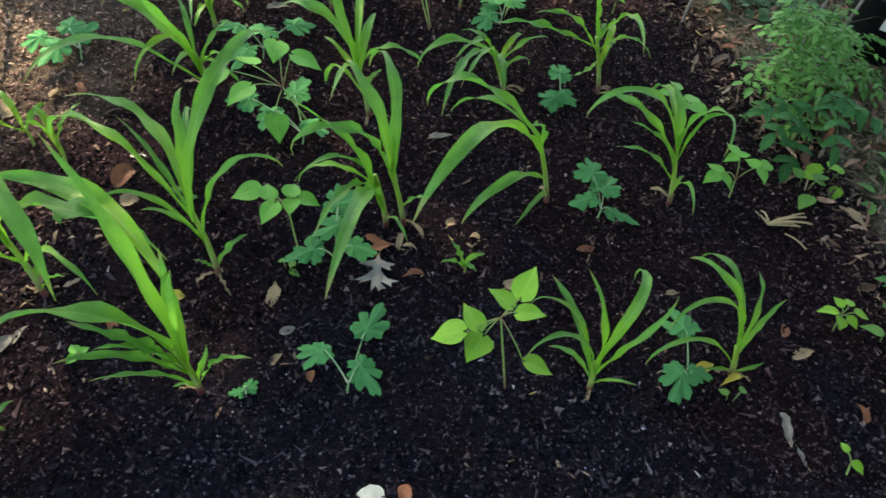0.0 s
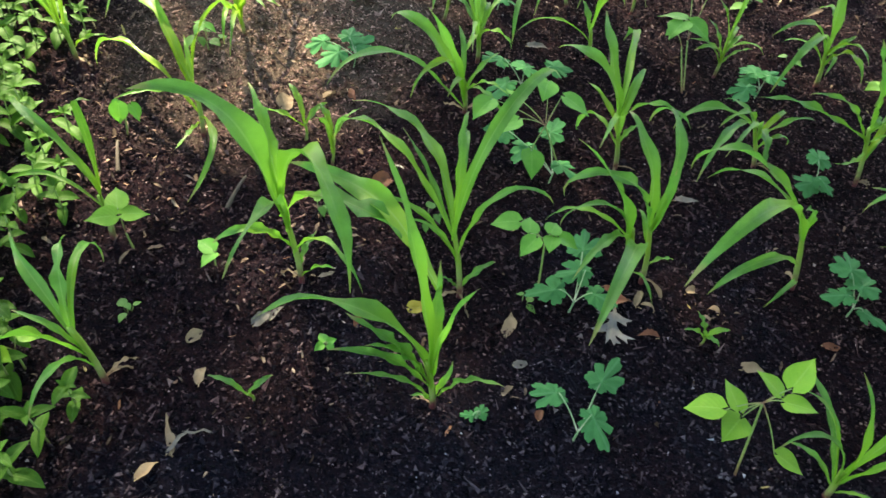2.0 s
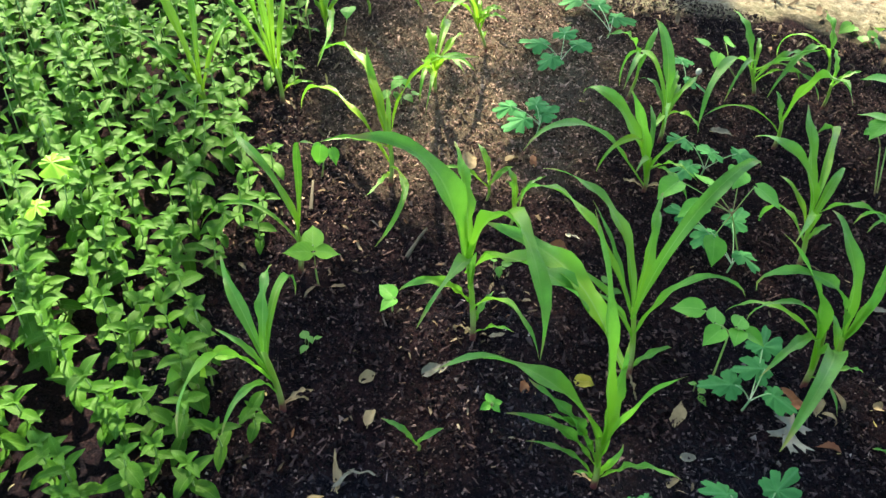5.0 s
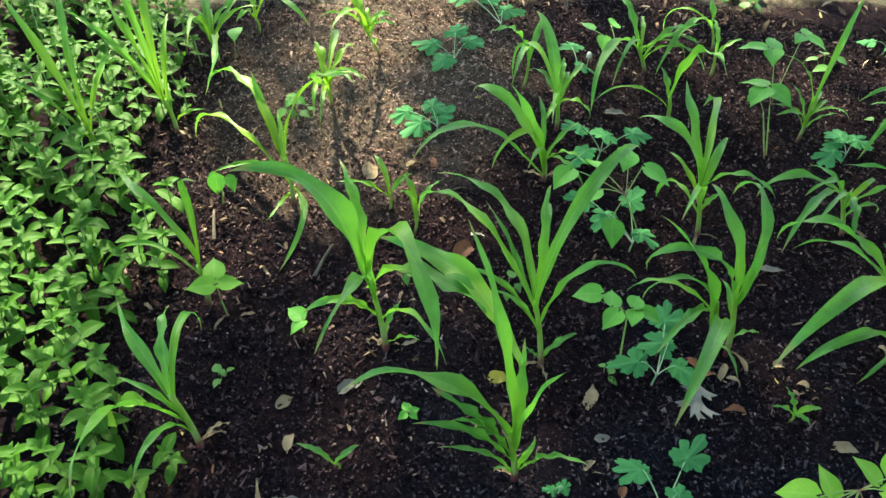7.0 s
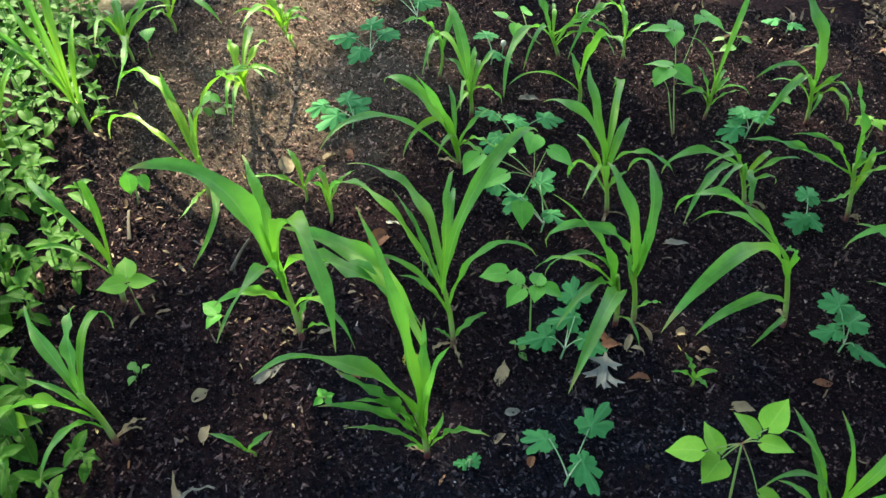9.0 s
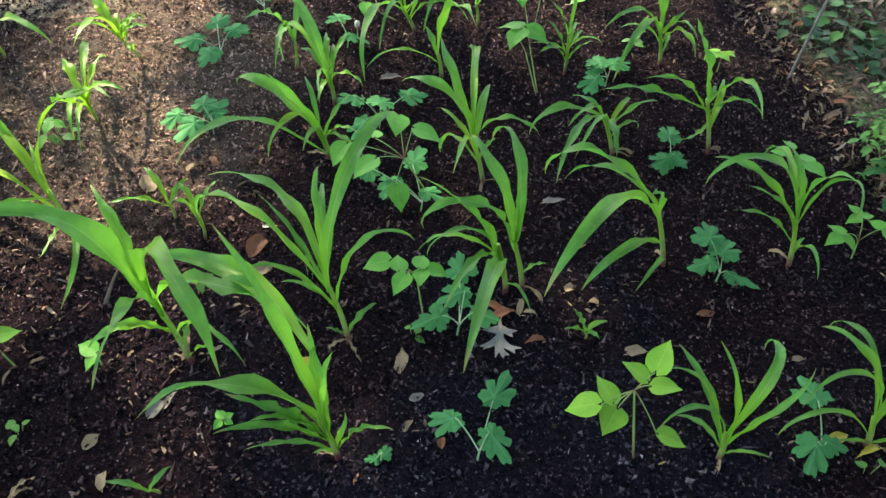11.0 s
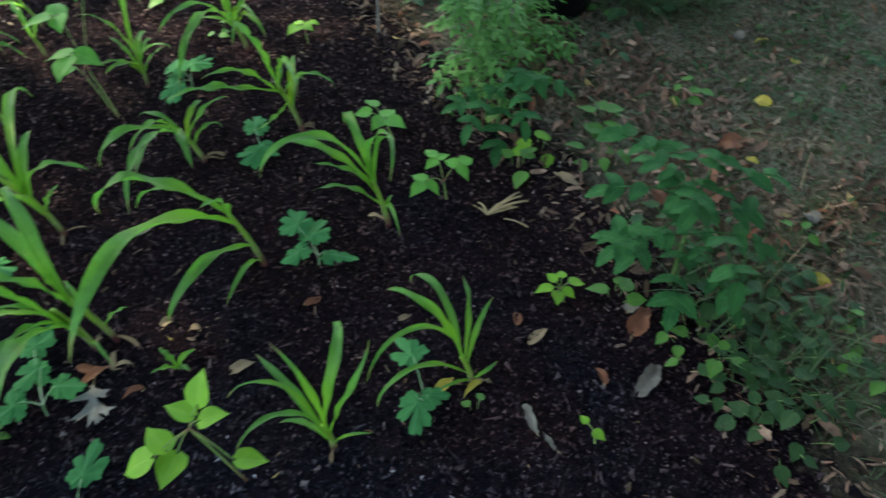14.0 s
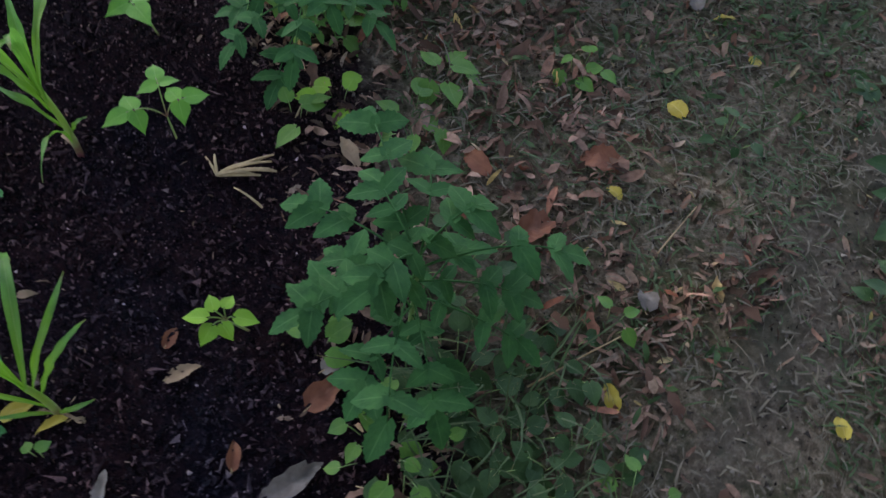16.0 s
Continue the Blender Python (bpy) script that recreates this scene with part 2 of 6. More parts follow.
def blade(parent, start, az, length, rise, droop, power, width, bend, mat, twist=0.0, floor=None):
    """One grass-like leaf with a channelled blade, wavy margins and a tapered tip."""
    n, m = 19, 7
    P = blade_path(start, az, length, rise, droop, power, bend, n)
    if floor is not None:
        P[:, 2] = np.maximum(P[:, 2], floor + 0.004)
    T = np.gradient(P, axis=0)
    T /= np.linalg.norm(T, axis=1, keepdims=True) + 1e-9
    ph, amp, beat = rng.uniform(0, 6.28), rng.uniform(0.14, 0.40), rng.uniform(14, 30)
    ph2, side2 = rng.uniform(0, 6.28), rng.uniform(0.03, 0.11)
    V, U = [], []
    for i in range(n):
        s = i / (n - 1)
        a = radians(az + bend * s * s)
        side = np.array((-math.sin(a), math.cos(a), 0.0))
        nor = np.cross(T[i], side)
        nor /= np.linalg.norm(nor) + 1e-9
        tw = radians(twist) * s
        side, nor = side * math.cos(tw) + nor * math.sin(tw), nor * math.cos(tw) - side * math.sin(tw)
        P[i] += nor * 0.10 * width * math.sin(ph2 + 9 * s) * s * (1 - s) * 4
        w = width * (1 + side2 * math.sin(ph2 + 13 * s)) * (0.24 + 0.76 * min(1.0, s / 0.50) ** 1.1) * max(0.0, 1 - max(0.0, (s - 0.48) / 0.52) ** 1.7) + 0.0008
        fold = 0.62 * (1 - s) ** 1.2 + 0.24
        for j in range(m):
            q = j / (m - 1) * 2 - 1
            wave = amp * w * q * q * math.sin(ph + beat * s + (1.9 if q > 0 else 0.0))
            V.append(P[i] + side * (q * w / 2 + 0.10 * width * math.sin(ph + 7 * s) * s) + nor * (fold * abs(q) ** 1.3 * w / 2 + wave))
            U.append((j / (m - 1), s))
    return link_mesh("leaf", V, grid_faces(n, m), mat, parent, "", U)


def corn(x, y, top, leaves, label, mat=CORN, girth=0.0065, group="corn seedlings", seed=1):
    """A young corn plant. top: the fork of its stalk, from its foot. leaves: rows of (place on the stalk, or the
    point where the blade leaves its sheath, azimuth, length, rise, droop, power, width, bend)."""
    global rng
    rng = np.random.default_rng(seed)
    root = plant("corn_plant", x, y, label, "corn plant", group)
    t = np.array(top, float)
    pts = [t * s + np.array((0.004 * math.sin(3 * s), 0.003 * math.sin(2.2 * s), -0.012 * (s == 0))) for s in np.linspace(0, 1, 9)]
    rad = [girth * (1.0 - 0.25 * s) for s in np.linspace(0, 1, 9)]
    V, F, U = tube(pts, rad, 9)
    link_mesh("stalk", V, F, STALK, root, "reddish-footed pale green stalk", U)
    for h, az, length, rise, droop, power, width, bend in leaves:
        blade(root, t * h if isinstance(h, float) else np.array(h), az, length, rise, droop, power, width, bend, mat, rng.uniform(-42, 42), 0.0)
    if y > 1.15 and 3 < len(leaves) < 8 and t[2] > 0.08:
        ref = sum(w[2] for w in leaves) / len(leaves)
        for k in range(9 - len(leaves)):
            blade(root, t * rng.uniform(0.35, 0.95), rng.uniform(0, 360), ref * rng.uniform(0.5, 0.85), rng.uniform(62, 80), rng.uniform(90, 165), rng.uniform(1.2, 1.7), rng.uniform(0.012, 0.019), rng.uniform(-30, 30), CORN_SOFT if k % 3 == 0 else mat, rng.uniform(-30, 30), 0.0)
    if group == "corn seedlings" and len(leaves) > 4:
        for k in range(rng.integers(1, 3)):
            dry = blade(root, t * 0.08, rng.uniform(0, 360), rng.uniform(0.05, 0.09), rng.uniform(20, 50), rng.uniform(90, 200), 1.2, 0.009, rng.uniform(-60, 60), DRY_TAN, rng.uniform(-90, 90), 0.0)
            dry.name = "withered_leaf"
            tagged(dry, "withered tan leaf")
    return root


def leaflet_sheet(place, az, size, slope, roll=0.0, wide=0.8, cup=0.14, point=1.25, curl=18.0, teeth=0.0, n=10, m=7):
    """An ovate leaf blade from its foot at place: verts and UVs."""
    a, sl, ro = radians(az), radians(slope), radians(roll)
    f0 = np.array((math.cos(a), math.sin(a), 0.0))
    side0 = np.array((-math.sin(a), math.cos(a), 0.0))
    V, U = [], []
    p = np.array(place, float)
    peak = (0.5 / (0.5 + point)) ** 0.5 * (point / (0.5 + point)) ** point
    for i in range(n):
        s = i / (n - 1)
        e = sl - radians(curl) * s
        t = f0 * math.cos(e) + np.array((0, 0, math.sin(e)))
        if i:
            p = p + t * size / (n - 1)
        nor = np.cross(t, side0)
        sd = side0 * math.cos(ro) + nor * math.sin(ro)
        nn = nor * math.cos(ro) - side0 * math.sin(ro)
        w = wide * size * 0.5 * (max(s, 0.004) ** 0.5) * (max(0.0, 1 - s) ** point) / peak
        if teeth:
            w *= 1 + teeth * (1 if i % 2 else -1)
        for j in range(m):
            q = j / (m - 1) * 2 - 1
            back = 0.15 * size * abs(q) * max(0.0, 1 - 3 * s)
            V.append(p - t * back + sd * q * w + nn * (cup * abs(q) ** 1.2 * w - 0.02 * size * math.sin(9 * s) * q * q))
            U.append((j / (m - 1), s))
    return V, U, n, m


def leaflet(parent, name, place, az, size, slope, mat, **kw):
    V, U, n, m = leaflet_sheet(place, az, size, slope, **kw)
    return link_mesh(name, V, grid_faces(n, m), mat, parent, "", U)


def stem(parent, a, b, r0, r1, mat, name="stem", sag=0.0, n=8):
    a, b = np.array(a, float), np.array(b, float)
    pts = [a + (b - a) * s + np.array((0, 0, sag * 4 * s * (1 - s))) for s in np.linspace(0, 1, n)]
    V, F, U = tube(pts, [r0 + (r1 - r0) * s for s in np.linspace(0, 1, n)], 6)
    return link_mesh(name, V, F, mat, parent, "", U)


def bean(x, y, top, trios, singles, label, mat=BEAN, group="bean plants", seed=1):
    """A young bean. top: the head of its stem. trios: rows of (dx, dy, dz, azimuth, leaflet length) for leaves of three;
    singles: rows of (dx, dy, dz, azimuth, length and, if known, tilt) for simple leaves."""
    r = np.random.default_rng(seed)
    root = plant("bean_plant", x, y, label, "bean plant", group)
    stem(root, (0, 0, -0.01), top, 0.0024, 0.0017, BEAN_STEM)
    for dx, dy, dz, az, size in trios:
        hub = np.array((dx, dy, dz))
        stem(root, top, hub, 0.0014, 0.0011, BEAN_STEM, "petiole", 0.012)
        d = np.array((math.cos(radians(az)), math.sin(radians(az)), 0.1))
        tipfoot = hub + d * size * 0.32
        stem(root, hub, tipfoot, 0.0011, 0.0009, BEAN_STEM, "petiole", 0.0, 4)
        leaflet(root, "leaflet", tipfoot, az + r.uniform(-8, 8), size * 1.05, r.uniform(-12, 8), mat, roll=r.uniform(-12, 12), wide=0.76, point=1.5)
        for sg in (-1, 1):
            w = radians(az + sg * 80)
            leaflet(root, "leaflet", hub + np.array((math.cos(w), math.sin(w), 0.0)) * size * 0.10, az + sg * r.uniform(78, 104), size * r.uniform(0.88, 1.0), r.uniform(-18, 6), mat, roll=r.uniform(-14, 14), wide=0.78, point=1.5)
    for dx, dy, dz, az, size, *tilt in singles:
        foot = np.array((dx, dy, dz))
        stem(root, top, foot, 0.0013, 0.001, BEAN_STEM, "petiole", 0.006)
        leaflet(root, "leaf", foot + 0.08 * size * np.array((math.cos(radians(az)), math.sin(radians(az)), 0.0)), az, size * 0.82, tilt[0] if tilt else r.uniform(-14, 8), mat, roll=r.uniform(-18, 18), wide=0.84, curl=r.uniform(5, 28), point=1.3, cup=r.uniform(0.12, 0.3))
    return root


def lobed_leaf(parent, place, az, size, slope, mat, r):
    """A melon leaf cut deeply into rounded, scalloped lobes round its heart, which lies at place."""
    a, sl = radians(az), radians(slope)
    f = np.array((math.cos(a) * math.cos(sl), math.sin(a) * math.cos(sl), math.sin(sl)))
    sd = np.array((-math.sin(a), math.cos(a), 0.0))
    up = np.cross(f, sd)
    ro = r.uniform(-0.25, 0.25)
    sd, up = sd * math.cos(ro) + up * math.sin(ro), up * math.cos(ro) - sd * math.sin(ro)
    lobes = [(c + r.uniform(-8, 8), h * r.uniform(0.78, 1.15), w * r.uniform(1.0, 1.25)) for c, h, w in (
        (0, 0.74, 19), (40, 0.58, 19), (-40, 0.58, 19), (88, 0.50, 24), (-88, 0.50, 24), (132, 0.36, 22), (-132, 0.36, 22))]
    ph = r.uniform(0, 6.28)
    rings, m = 5, 84
    V, U = [np.array(place, float)], [(0.5, 0.35)]
    for i in range(1, rings):
        k = i / (rings - 1)
        for j in range(m):
            th = 360.0 * j / m - 180
            rad = 0.25
            for c, h, w in lobes:
                d = abs(th - c) / w
                if d < 1:
                    rad = max(rad, 0.25 + (h - 0.25) * (1 - d ** 3.0) ** 0.5)
            rad *= 1 + 0.045 * math.sin(radians(th) * 15 + ph) + 0.03 * math.sin(radians(th) * 27 + 2 * ph)
            rho = size * (0.6 * k * min(rad, 0.2) + (rad - 0.6 * min(rad, 0.2)) * k * k) if k < 1 else size * rad
            x, y = 1.12 * rho * math.cos(radians(th)), 0.92 * rho * math.sin(radians(th))
            z = size * (-0.10 * k * k * rad / 0.5 + 0.035 * k * math.sin(3 * radians(th) + ph) + 0.02 * k * math.sin(8 * radians(th) + 2 * ph))
            V.append(np.array(place) + f * x + sd * y + up * z)
            U.append((0.5 + y / size * 0.9, 0.35 + 0.9 * x / size))
    F = [(0, 1 + j, 1 + (j + 1) % m) for j in range(m)]
    for i in range(rings - 2):
        for j in range(m):
            F.append((1 + i * m + j, 1 + (i + 1) * m + j, 1 + (i + 1) * m + (j + 1) % m, 1 + i * m + (j + 1) % m))
    return link_mesh("leaf", V, F, mat, parent, "", U)


def melon(x, y, leaves, label, group="melon seedlings", seed=1, mat=MELON):
    """A melon seedling. leaves: rows of (dx, dy, dz, azimuth, size)."""
    r = np.random.default_rng(seed)
    root = plant("melon_seedling", x, y, label, "melon seedling", group)
    stem(root, (0, 0, -0.01), (0.004, 0.006, 0.035), 0.0024, 0.002, MELON_STEM)
    for dx, dy, dz, az, size in leaves:
        stem(root, (0.004, 0.006, 0.03), (dx, dy, dz), 0.0015, 0.0012, MELON_STEM, "petiole", 0.008)
        d = np.array((math.cos(radians(az)), math.sin(radians(az)), 0)) * size * 0.1
        lobed_leaf(root, np.array((dx, dy, dz)) + d, az, size * 0.95, r.uniform(-14, 10), mat, r)
    return root

# ---- the ground: one sheet, soil bed and trodden path ----
def edge_x(y):
    """Where the bed of soil ends and the path begins."""
    return 1.14 - 0.16 * max(0.0, y - 1.2) + 0.05 * math.sin(2.4 * y + 0.6)


def sunlit_dry_patch(m, x, y, pos):
    """How far the soil is dried brown, with sunlight painted into its paleness: most at the open, sunny end of the bed.
    """
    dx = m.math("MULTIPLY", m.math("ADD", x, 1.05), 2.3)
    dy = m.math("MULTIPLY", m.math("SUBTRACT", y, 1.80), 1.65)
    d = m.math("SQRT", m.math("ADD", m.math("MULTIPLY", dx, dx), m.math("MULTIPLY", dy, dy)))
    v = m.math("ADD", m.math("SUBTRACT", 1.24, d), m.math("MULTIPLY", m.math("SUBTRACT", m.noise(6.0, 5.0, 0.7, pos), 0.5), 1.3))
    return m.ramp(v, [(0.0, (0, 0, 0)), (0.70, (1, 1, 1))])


def ground_material():
    m = Mat("ground_soil")
    pos = m.add("NewGeometry").outputs["Position"]
    sep = m.add("SeparateXYZ", {0: pos})
    x, y = sep.outputs[0], sep.outputs[1]
    fine = m.noise(260.0, 6.0, 0.75, pos)
    mid = m.noise(55.0, 6.0, 0.7, pos)
    big = m.noise(4.0, 4.0, 0.6, pos)
    soil = m.ramp(fine, [(0.32, (0.0012, 0.0012, 0.0018)), (0.50, (0.008, 0.008, 0.0105)), (0.66, (0.030, 0.025, 0.028)), (0.80, (0.09, 0.072, 0.066))])
    soil = m.mix(m.ramp(mid, [(0.42, (0, 0, 0)), (0.60, (0.8, 0.8, 0.8))]), soil, (0.022, 0.0145, 0.016))
    soil = m.mix(m.ramp(m.noise(95.0, 5.0, 0.6, pos), [(0.56, (0, 0, 0)), (0.68, (0.7, 0.7, 0.7))]), soil, (0.055, 0.040, 0.040))
    soil = m.mix(m.ramp(big, [(0.40, (0, 0, 0)), (0.68, (0.55, 0.55, 0.55))]), soil, (0.006, 0.0065, 0.009))
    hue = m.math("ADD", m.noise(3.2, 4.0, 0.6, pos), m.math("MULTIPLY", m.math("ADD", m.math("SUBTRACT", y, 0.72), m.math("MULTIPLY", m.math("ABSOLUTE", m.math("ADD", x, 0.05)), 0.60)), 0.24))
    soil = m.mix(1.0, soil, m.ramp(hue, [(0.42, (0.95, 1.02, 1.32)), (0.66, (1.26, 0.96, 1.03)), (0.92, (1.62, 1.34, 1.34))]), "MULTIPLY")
    # dried soil, coloured paler than dryness alone so the sun patch reads
    dry = sunlit_dry_patch(m, x, y, pos)
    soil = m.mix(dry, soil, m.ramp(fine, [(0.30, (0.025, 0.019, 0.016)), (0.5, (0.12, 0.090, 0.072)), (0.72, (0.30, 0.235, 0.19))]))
    path = m.ramp(mid, [(0.3, (0.024, 0.020, 0.016)), (0.5, (0.19, 0.155, 0.112)), (0.7, (0.44, 0.37, 0.285))])
    path = m.mix(m.ramp(fine, [(0.45, (0, 0, 0)), (0.7, (0.6, 0.6, 0.6))]), path, (0.055, 0.06, 0.03))
    path = m.mix(m.ramp(big, [(0.45, (0, 0, 0)), (0.62, (0.55, 0.55, 0.55))]), path, (0.06, 0.072, 0.036))
    path = m.mix(m.ramp(m.noise(17.0, 5.0, 0.65, pos), [(0.5, (0, 0, 0)), (0.66, (0.8, 0.8, 0.8))]), path, (0.040, 0.060, 0.026))
    trail = m.math("ABSOLUTE", m.math("SUBTRACT", m.math("ADD", m.math("SUBTRACT", x, m.math("MULTIPLY", y, 0.97)), m.math("MULTIPLY", m.math("SUBTRACT", m.noise(5.0, 3.0, 0.5, pos), 0.5), 0.4)), 1.27))
    path = m.mix(m.ramp(trail, [(0.02, (0.5, 0.5, 0.5)), (0.17, (0, 0, 0))]), path, m.ramp(fine, [(0.3, (0.085, 0.076, 0.062)), (0.7, (0.18, 0.16, 0.135))]))
    bend = m.math("MULTIPLY", m.math("SINE", m.math("ADD", m.math("MULTIPLY", y, 2.4), 0.6)), 0.05)
    lean = m.math("MULTIPLY", m.math("MAXIMUM", m.math("SUBTRACT", y, 1.2), 0.0), -0.16)
    e = m.math("SUBTRACT", x, m.math("ADD", m.math("ADD", bend, lean), 1.14))
    e = m.math("ADD", e, m.math("MULTIPLY", m.math("SUBTRACT", m.noise(9.0, 5.0, 0.65, pos), 0.5), 0.5))
    far = m.math("ADD", m.math("SUBTRACT", y, m.math("ADD", m.math("MULTIPLY", x, 0.42), 2.63)), m.math("MULTIPLY", m.math("SUBTRACT", m.noise(3.0, 3.0, 0.6, pos), 0.5), 0.5))
    rim = m.math("MULTIPLY", m.math("SUBTRACT", m.noise(1.6, 4.0, 0.6, pos), 0.5), 1.6)
    outer = m.math("ADD", m.math("MAXIMUM", m.math("SUBTRACT", -2.75, x), m.math("SUBTRACT", -0.75, y)), rim)
    reach = m.math("SUBTRACT", m.math("ABSOLUTE", m.math("ADD", x, 0.4)), 1.3)
    bare = m.math("SUBTRACT", far, m.math("MULTIPLY", m.math("MAXIMUM", reach, 0.0), 0.6))
    bare = m.math("MINIMUM", bare, m.math("ADD", m.math("SUBTRACT", 5.0, y), m.math("MULTIPLY", m.math("SUBTRACT", m.noise(0.9, 4.0, 0.6, pos), 0.5), 4.0)))
    sand = m.ramp(bare, [(0.0, (0, 0, 0)), (0.3, (1, 1, 1))])
    path = m.mix(sand, path, m.ramp(mid, [(0.3, (0.17, 0.135, 0.105)), (0.5, (0.28, 0.23, 0.185)), (0.7, (0.42, 0.36, 0.30))]))
    e = m.math("MAXIMUM", m.math("MAXIMUM", e, far), outer)
    mask = m.ramp(e, [(0.0, (0, 0, 0)), (0.12, (1, 1, 1))])
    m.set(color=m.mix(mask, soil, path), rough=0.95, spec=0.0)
    m.bump(m.math("ADD", m.math("MULTIPLY", fine, 0.6), mid), 0.9, 0.012)
    return m.mat


def clods(x, y):
    """Clods and crumbs on top of the soft swell of the soil."""
    return 0.0055 * noise.noise((x * 38, y * 38, 1.7)) + 0.010 * max(0.0, noise.noise((x * 24, y * 24, 8.8)) - 0.12)


def grow(lo, hi, step, reach):
    """Even steps from lo to hi, then ever wider ones out to reach."""
    a = list(np.arange(lo, hi + step / 2, step))
    out, s = [], step
    while (out[-1] if out else 0) < reach:
        s *= 1.32
        out.append((out[-1] if out else 0) + s)
    return np.array([lo - o for o in reversed(out)] + a + [hi + o for o in out])


GX, GY = grow(-1.75, 2.5, 0.010, 60.0), grow(-0.05, 3.1, 0.010, 60.0)
gv = []
for gy in GY:
    for gx in GX:
        z = 0.0
        if -3 < gx < 4 and -2 < gy < 5:
            z = ground_z(gx, gy) + clods(gx, gy) + 0.004 * abs(noise.noise((gx * 85, gy * 85, 5.2)))
        gv.append((gx, gy, z - 0.002))
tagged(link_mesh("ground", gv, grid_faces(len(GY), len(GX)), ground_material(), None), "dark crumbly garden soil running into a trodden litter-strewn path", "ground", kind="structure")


# ---- corn ----
corn(-0.987, 0.472, (-0.036, 0.003, 0.158), [
    (0.60, 150, 0.267, 51, 67, 1.50, 0.022, -18), (0.90, 120, 0.209, 72, 115, 1.64, 0.020, -16),
    (0.80, 111, 0.312, 76, 178, 1.08, 0.016, -26), (0.50, 261, 0.486, 69, 69, 1.91, 0.016, 49),
    (0.30, 261, 0.242, 71, 105, 1.86, 0.014, 26), (0.60, 181, 0.144, 62, 75, 1.55, 0.012, -11),
], "young corn plant beside the mint patch, in dark soil", seed=11)
corn(-0.720, 0.786, (-0.043, 0.012, 0.201), [
    (0.75, 173, 0.439, 77, 90, 2.24, 0.050, 34), (1.00, 130, 0.261, 75, 79, 1.69, 0.025, -9),
    (1.00, 312, 0.550, 86, 171, 1.55, 0.040, -14), (0.90, 344, 0.407, 72, 132, 1.01, 0.040, -1),
    (0.50, 209, 0.188, 62, 110, 1.62, 0.020, 4), (0.70, 276, 0.401, 78, 124, 1.67, 0.022, -20),
    (0.40, 328, 0.283, 73, 141, 1.59, 0.018, -6), (0.20, 75, 0.097, 64, 84, 1.60, 0.014, 9),
    (0.10, 322, 0.181, 62, 29, 1.60, 0.010, 2),
], "tall corn plant with broad arching leaves", seed=12)
corn(-0.404, 0.574, (-0.030, -0.004, 0.150), [
    (0.48, 174, 0.446, 87, 139, 1.10, 0.030, 28), (0.47, 202, 0.259, 70, 56, 1.73, 0.024, -40),
    ((-0.032, 0.054, 0.280), 126, 0.405, 6, 8, 1.00, 0.044, 66), (0.50, 107, 0.262, 78, 22, 2.00, 0.026, 0),
    (0.56, 151, 0.505, 83, 30, 1.40, 0.030, -8),
    (0.46, 202, 0.256, 58, 68, 2.60, 0.017, 0), (0.53, 193, 0.221, 67, 34, 1.37, 0.020, 42),
    (0.21, 208, 0.222, 56, 40, 2.37, 0.014, 6), (0.14, 342, 0.225, 72, 49, 2.01, 0.013, -15),
    (0.17, 10, 0.104, 78, 39, 2.09, 0.013, 99), (0.60, 293, 0.413, 84, 22, 1.70, 0.011, 8),
    (0.10, 194, 0.058, 66, 88, 1.60, 0.008, 0),
], "corn plant with narrow leaves in the front of the bed", seed=13)
corn(-0.397, 0.839, (-0.042, 0.035, 0.160), [
    (0.88, 148, 0.487, 46, 147, 1.96, 0.020, -7), (0.90, 111, 0.430, 32, 45, 1.03, 0.028, 76),
    (0.84, 124, 0.255, 26, -9, 1.36, 0.012, 30), (0.88, 108, 0.292, 70, 98, 2.29, 0.021, -25),
    (0.96, 98, 0.270, 55, 123, 2.60, 0.015, -10), (0.86, 63, 0.539, 93, 146, 1.46, 0.027, 5),
    (0.57, 35, 0.313, 82, 144, 2.60, 0.014, -44), (0.60, 147, 0.226, 37, 54, 2.17, 0.012, 65),
    (0.12, 30, 0.112, 65, 107, 2.60, 0.013, 14), (0.50, 168, 0.161, 72, 102, 1.65, 0.010, 3),
    (0.10, 173, 0.057, 59, 75, 1.54, 0.007, -8),
], "many-leaved corn plant with a pale stalk", seed=14)
corn(-0.049, 0.980, (-0.035, -0.010, 0.175), [
    (0.25, 202, 0.440, 73, 40, 2.28, 0.034, -8), (0.68, 234, 0.298, 55, 109, 2.03, 0.022, 7),
    (0.60, 257, 0.500, 56, 100, 1.90, 0.034, -8), (0.76, 161, 0.233, 49, 125, 1.00, 0.014, 6),
    (0.60, 199, 0.300, 75, 175, 2.20, 0.016, 2), (0.20, 291, 0.144, 59, 99, 1.49, 0.010, 4),
], "corn plant whose lower leaf droops to the soil", seed=15)
corn(-0.009, 0.992, (-0.042, -0.020, 0.185), [
    (0.88, 128, 0.300, 70, 103, 2.40, 0.030, -18), (0.95, 95, 0.391, 100, 193, 1.90, 0.024, 25),
    (0.85, 197, 0.355, 71, 186, 2.50, 0.022, -17), (0.85, 241, 0.225, 77, -10, 2.00, 0.014, 0),
    (0.30, 20, 0.078, 59, 105, 1.49, 0.010, 1), (0.50, 111, 0.119, 67, 94, 1.60, 0.014, 0),
], "slender upright corn plant with arching leaves", seed=16)
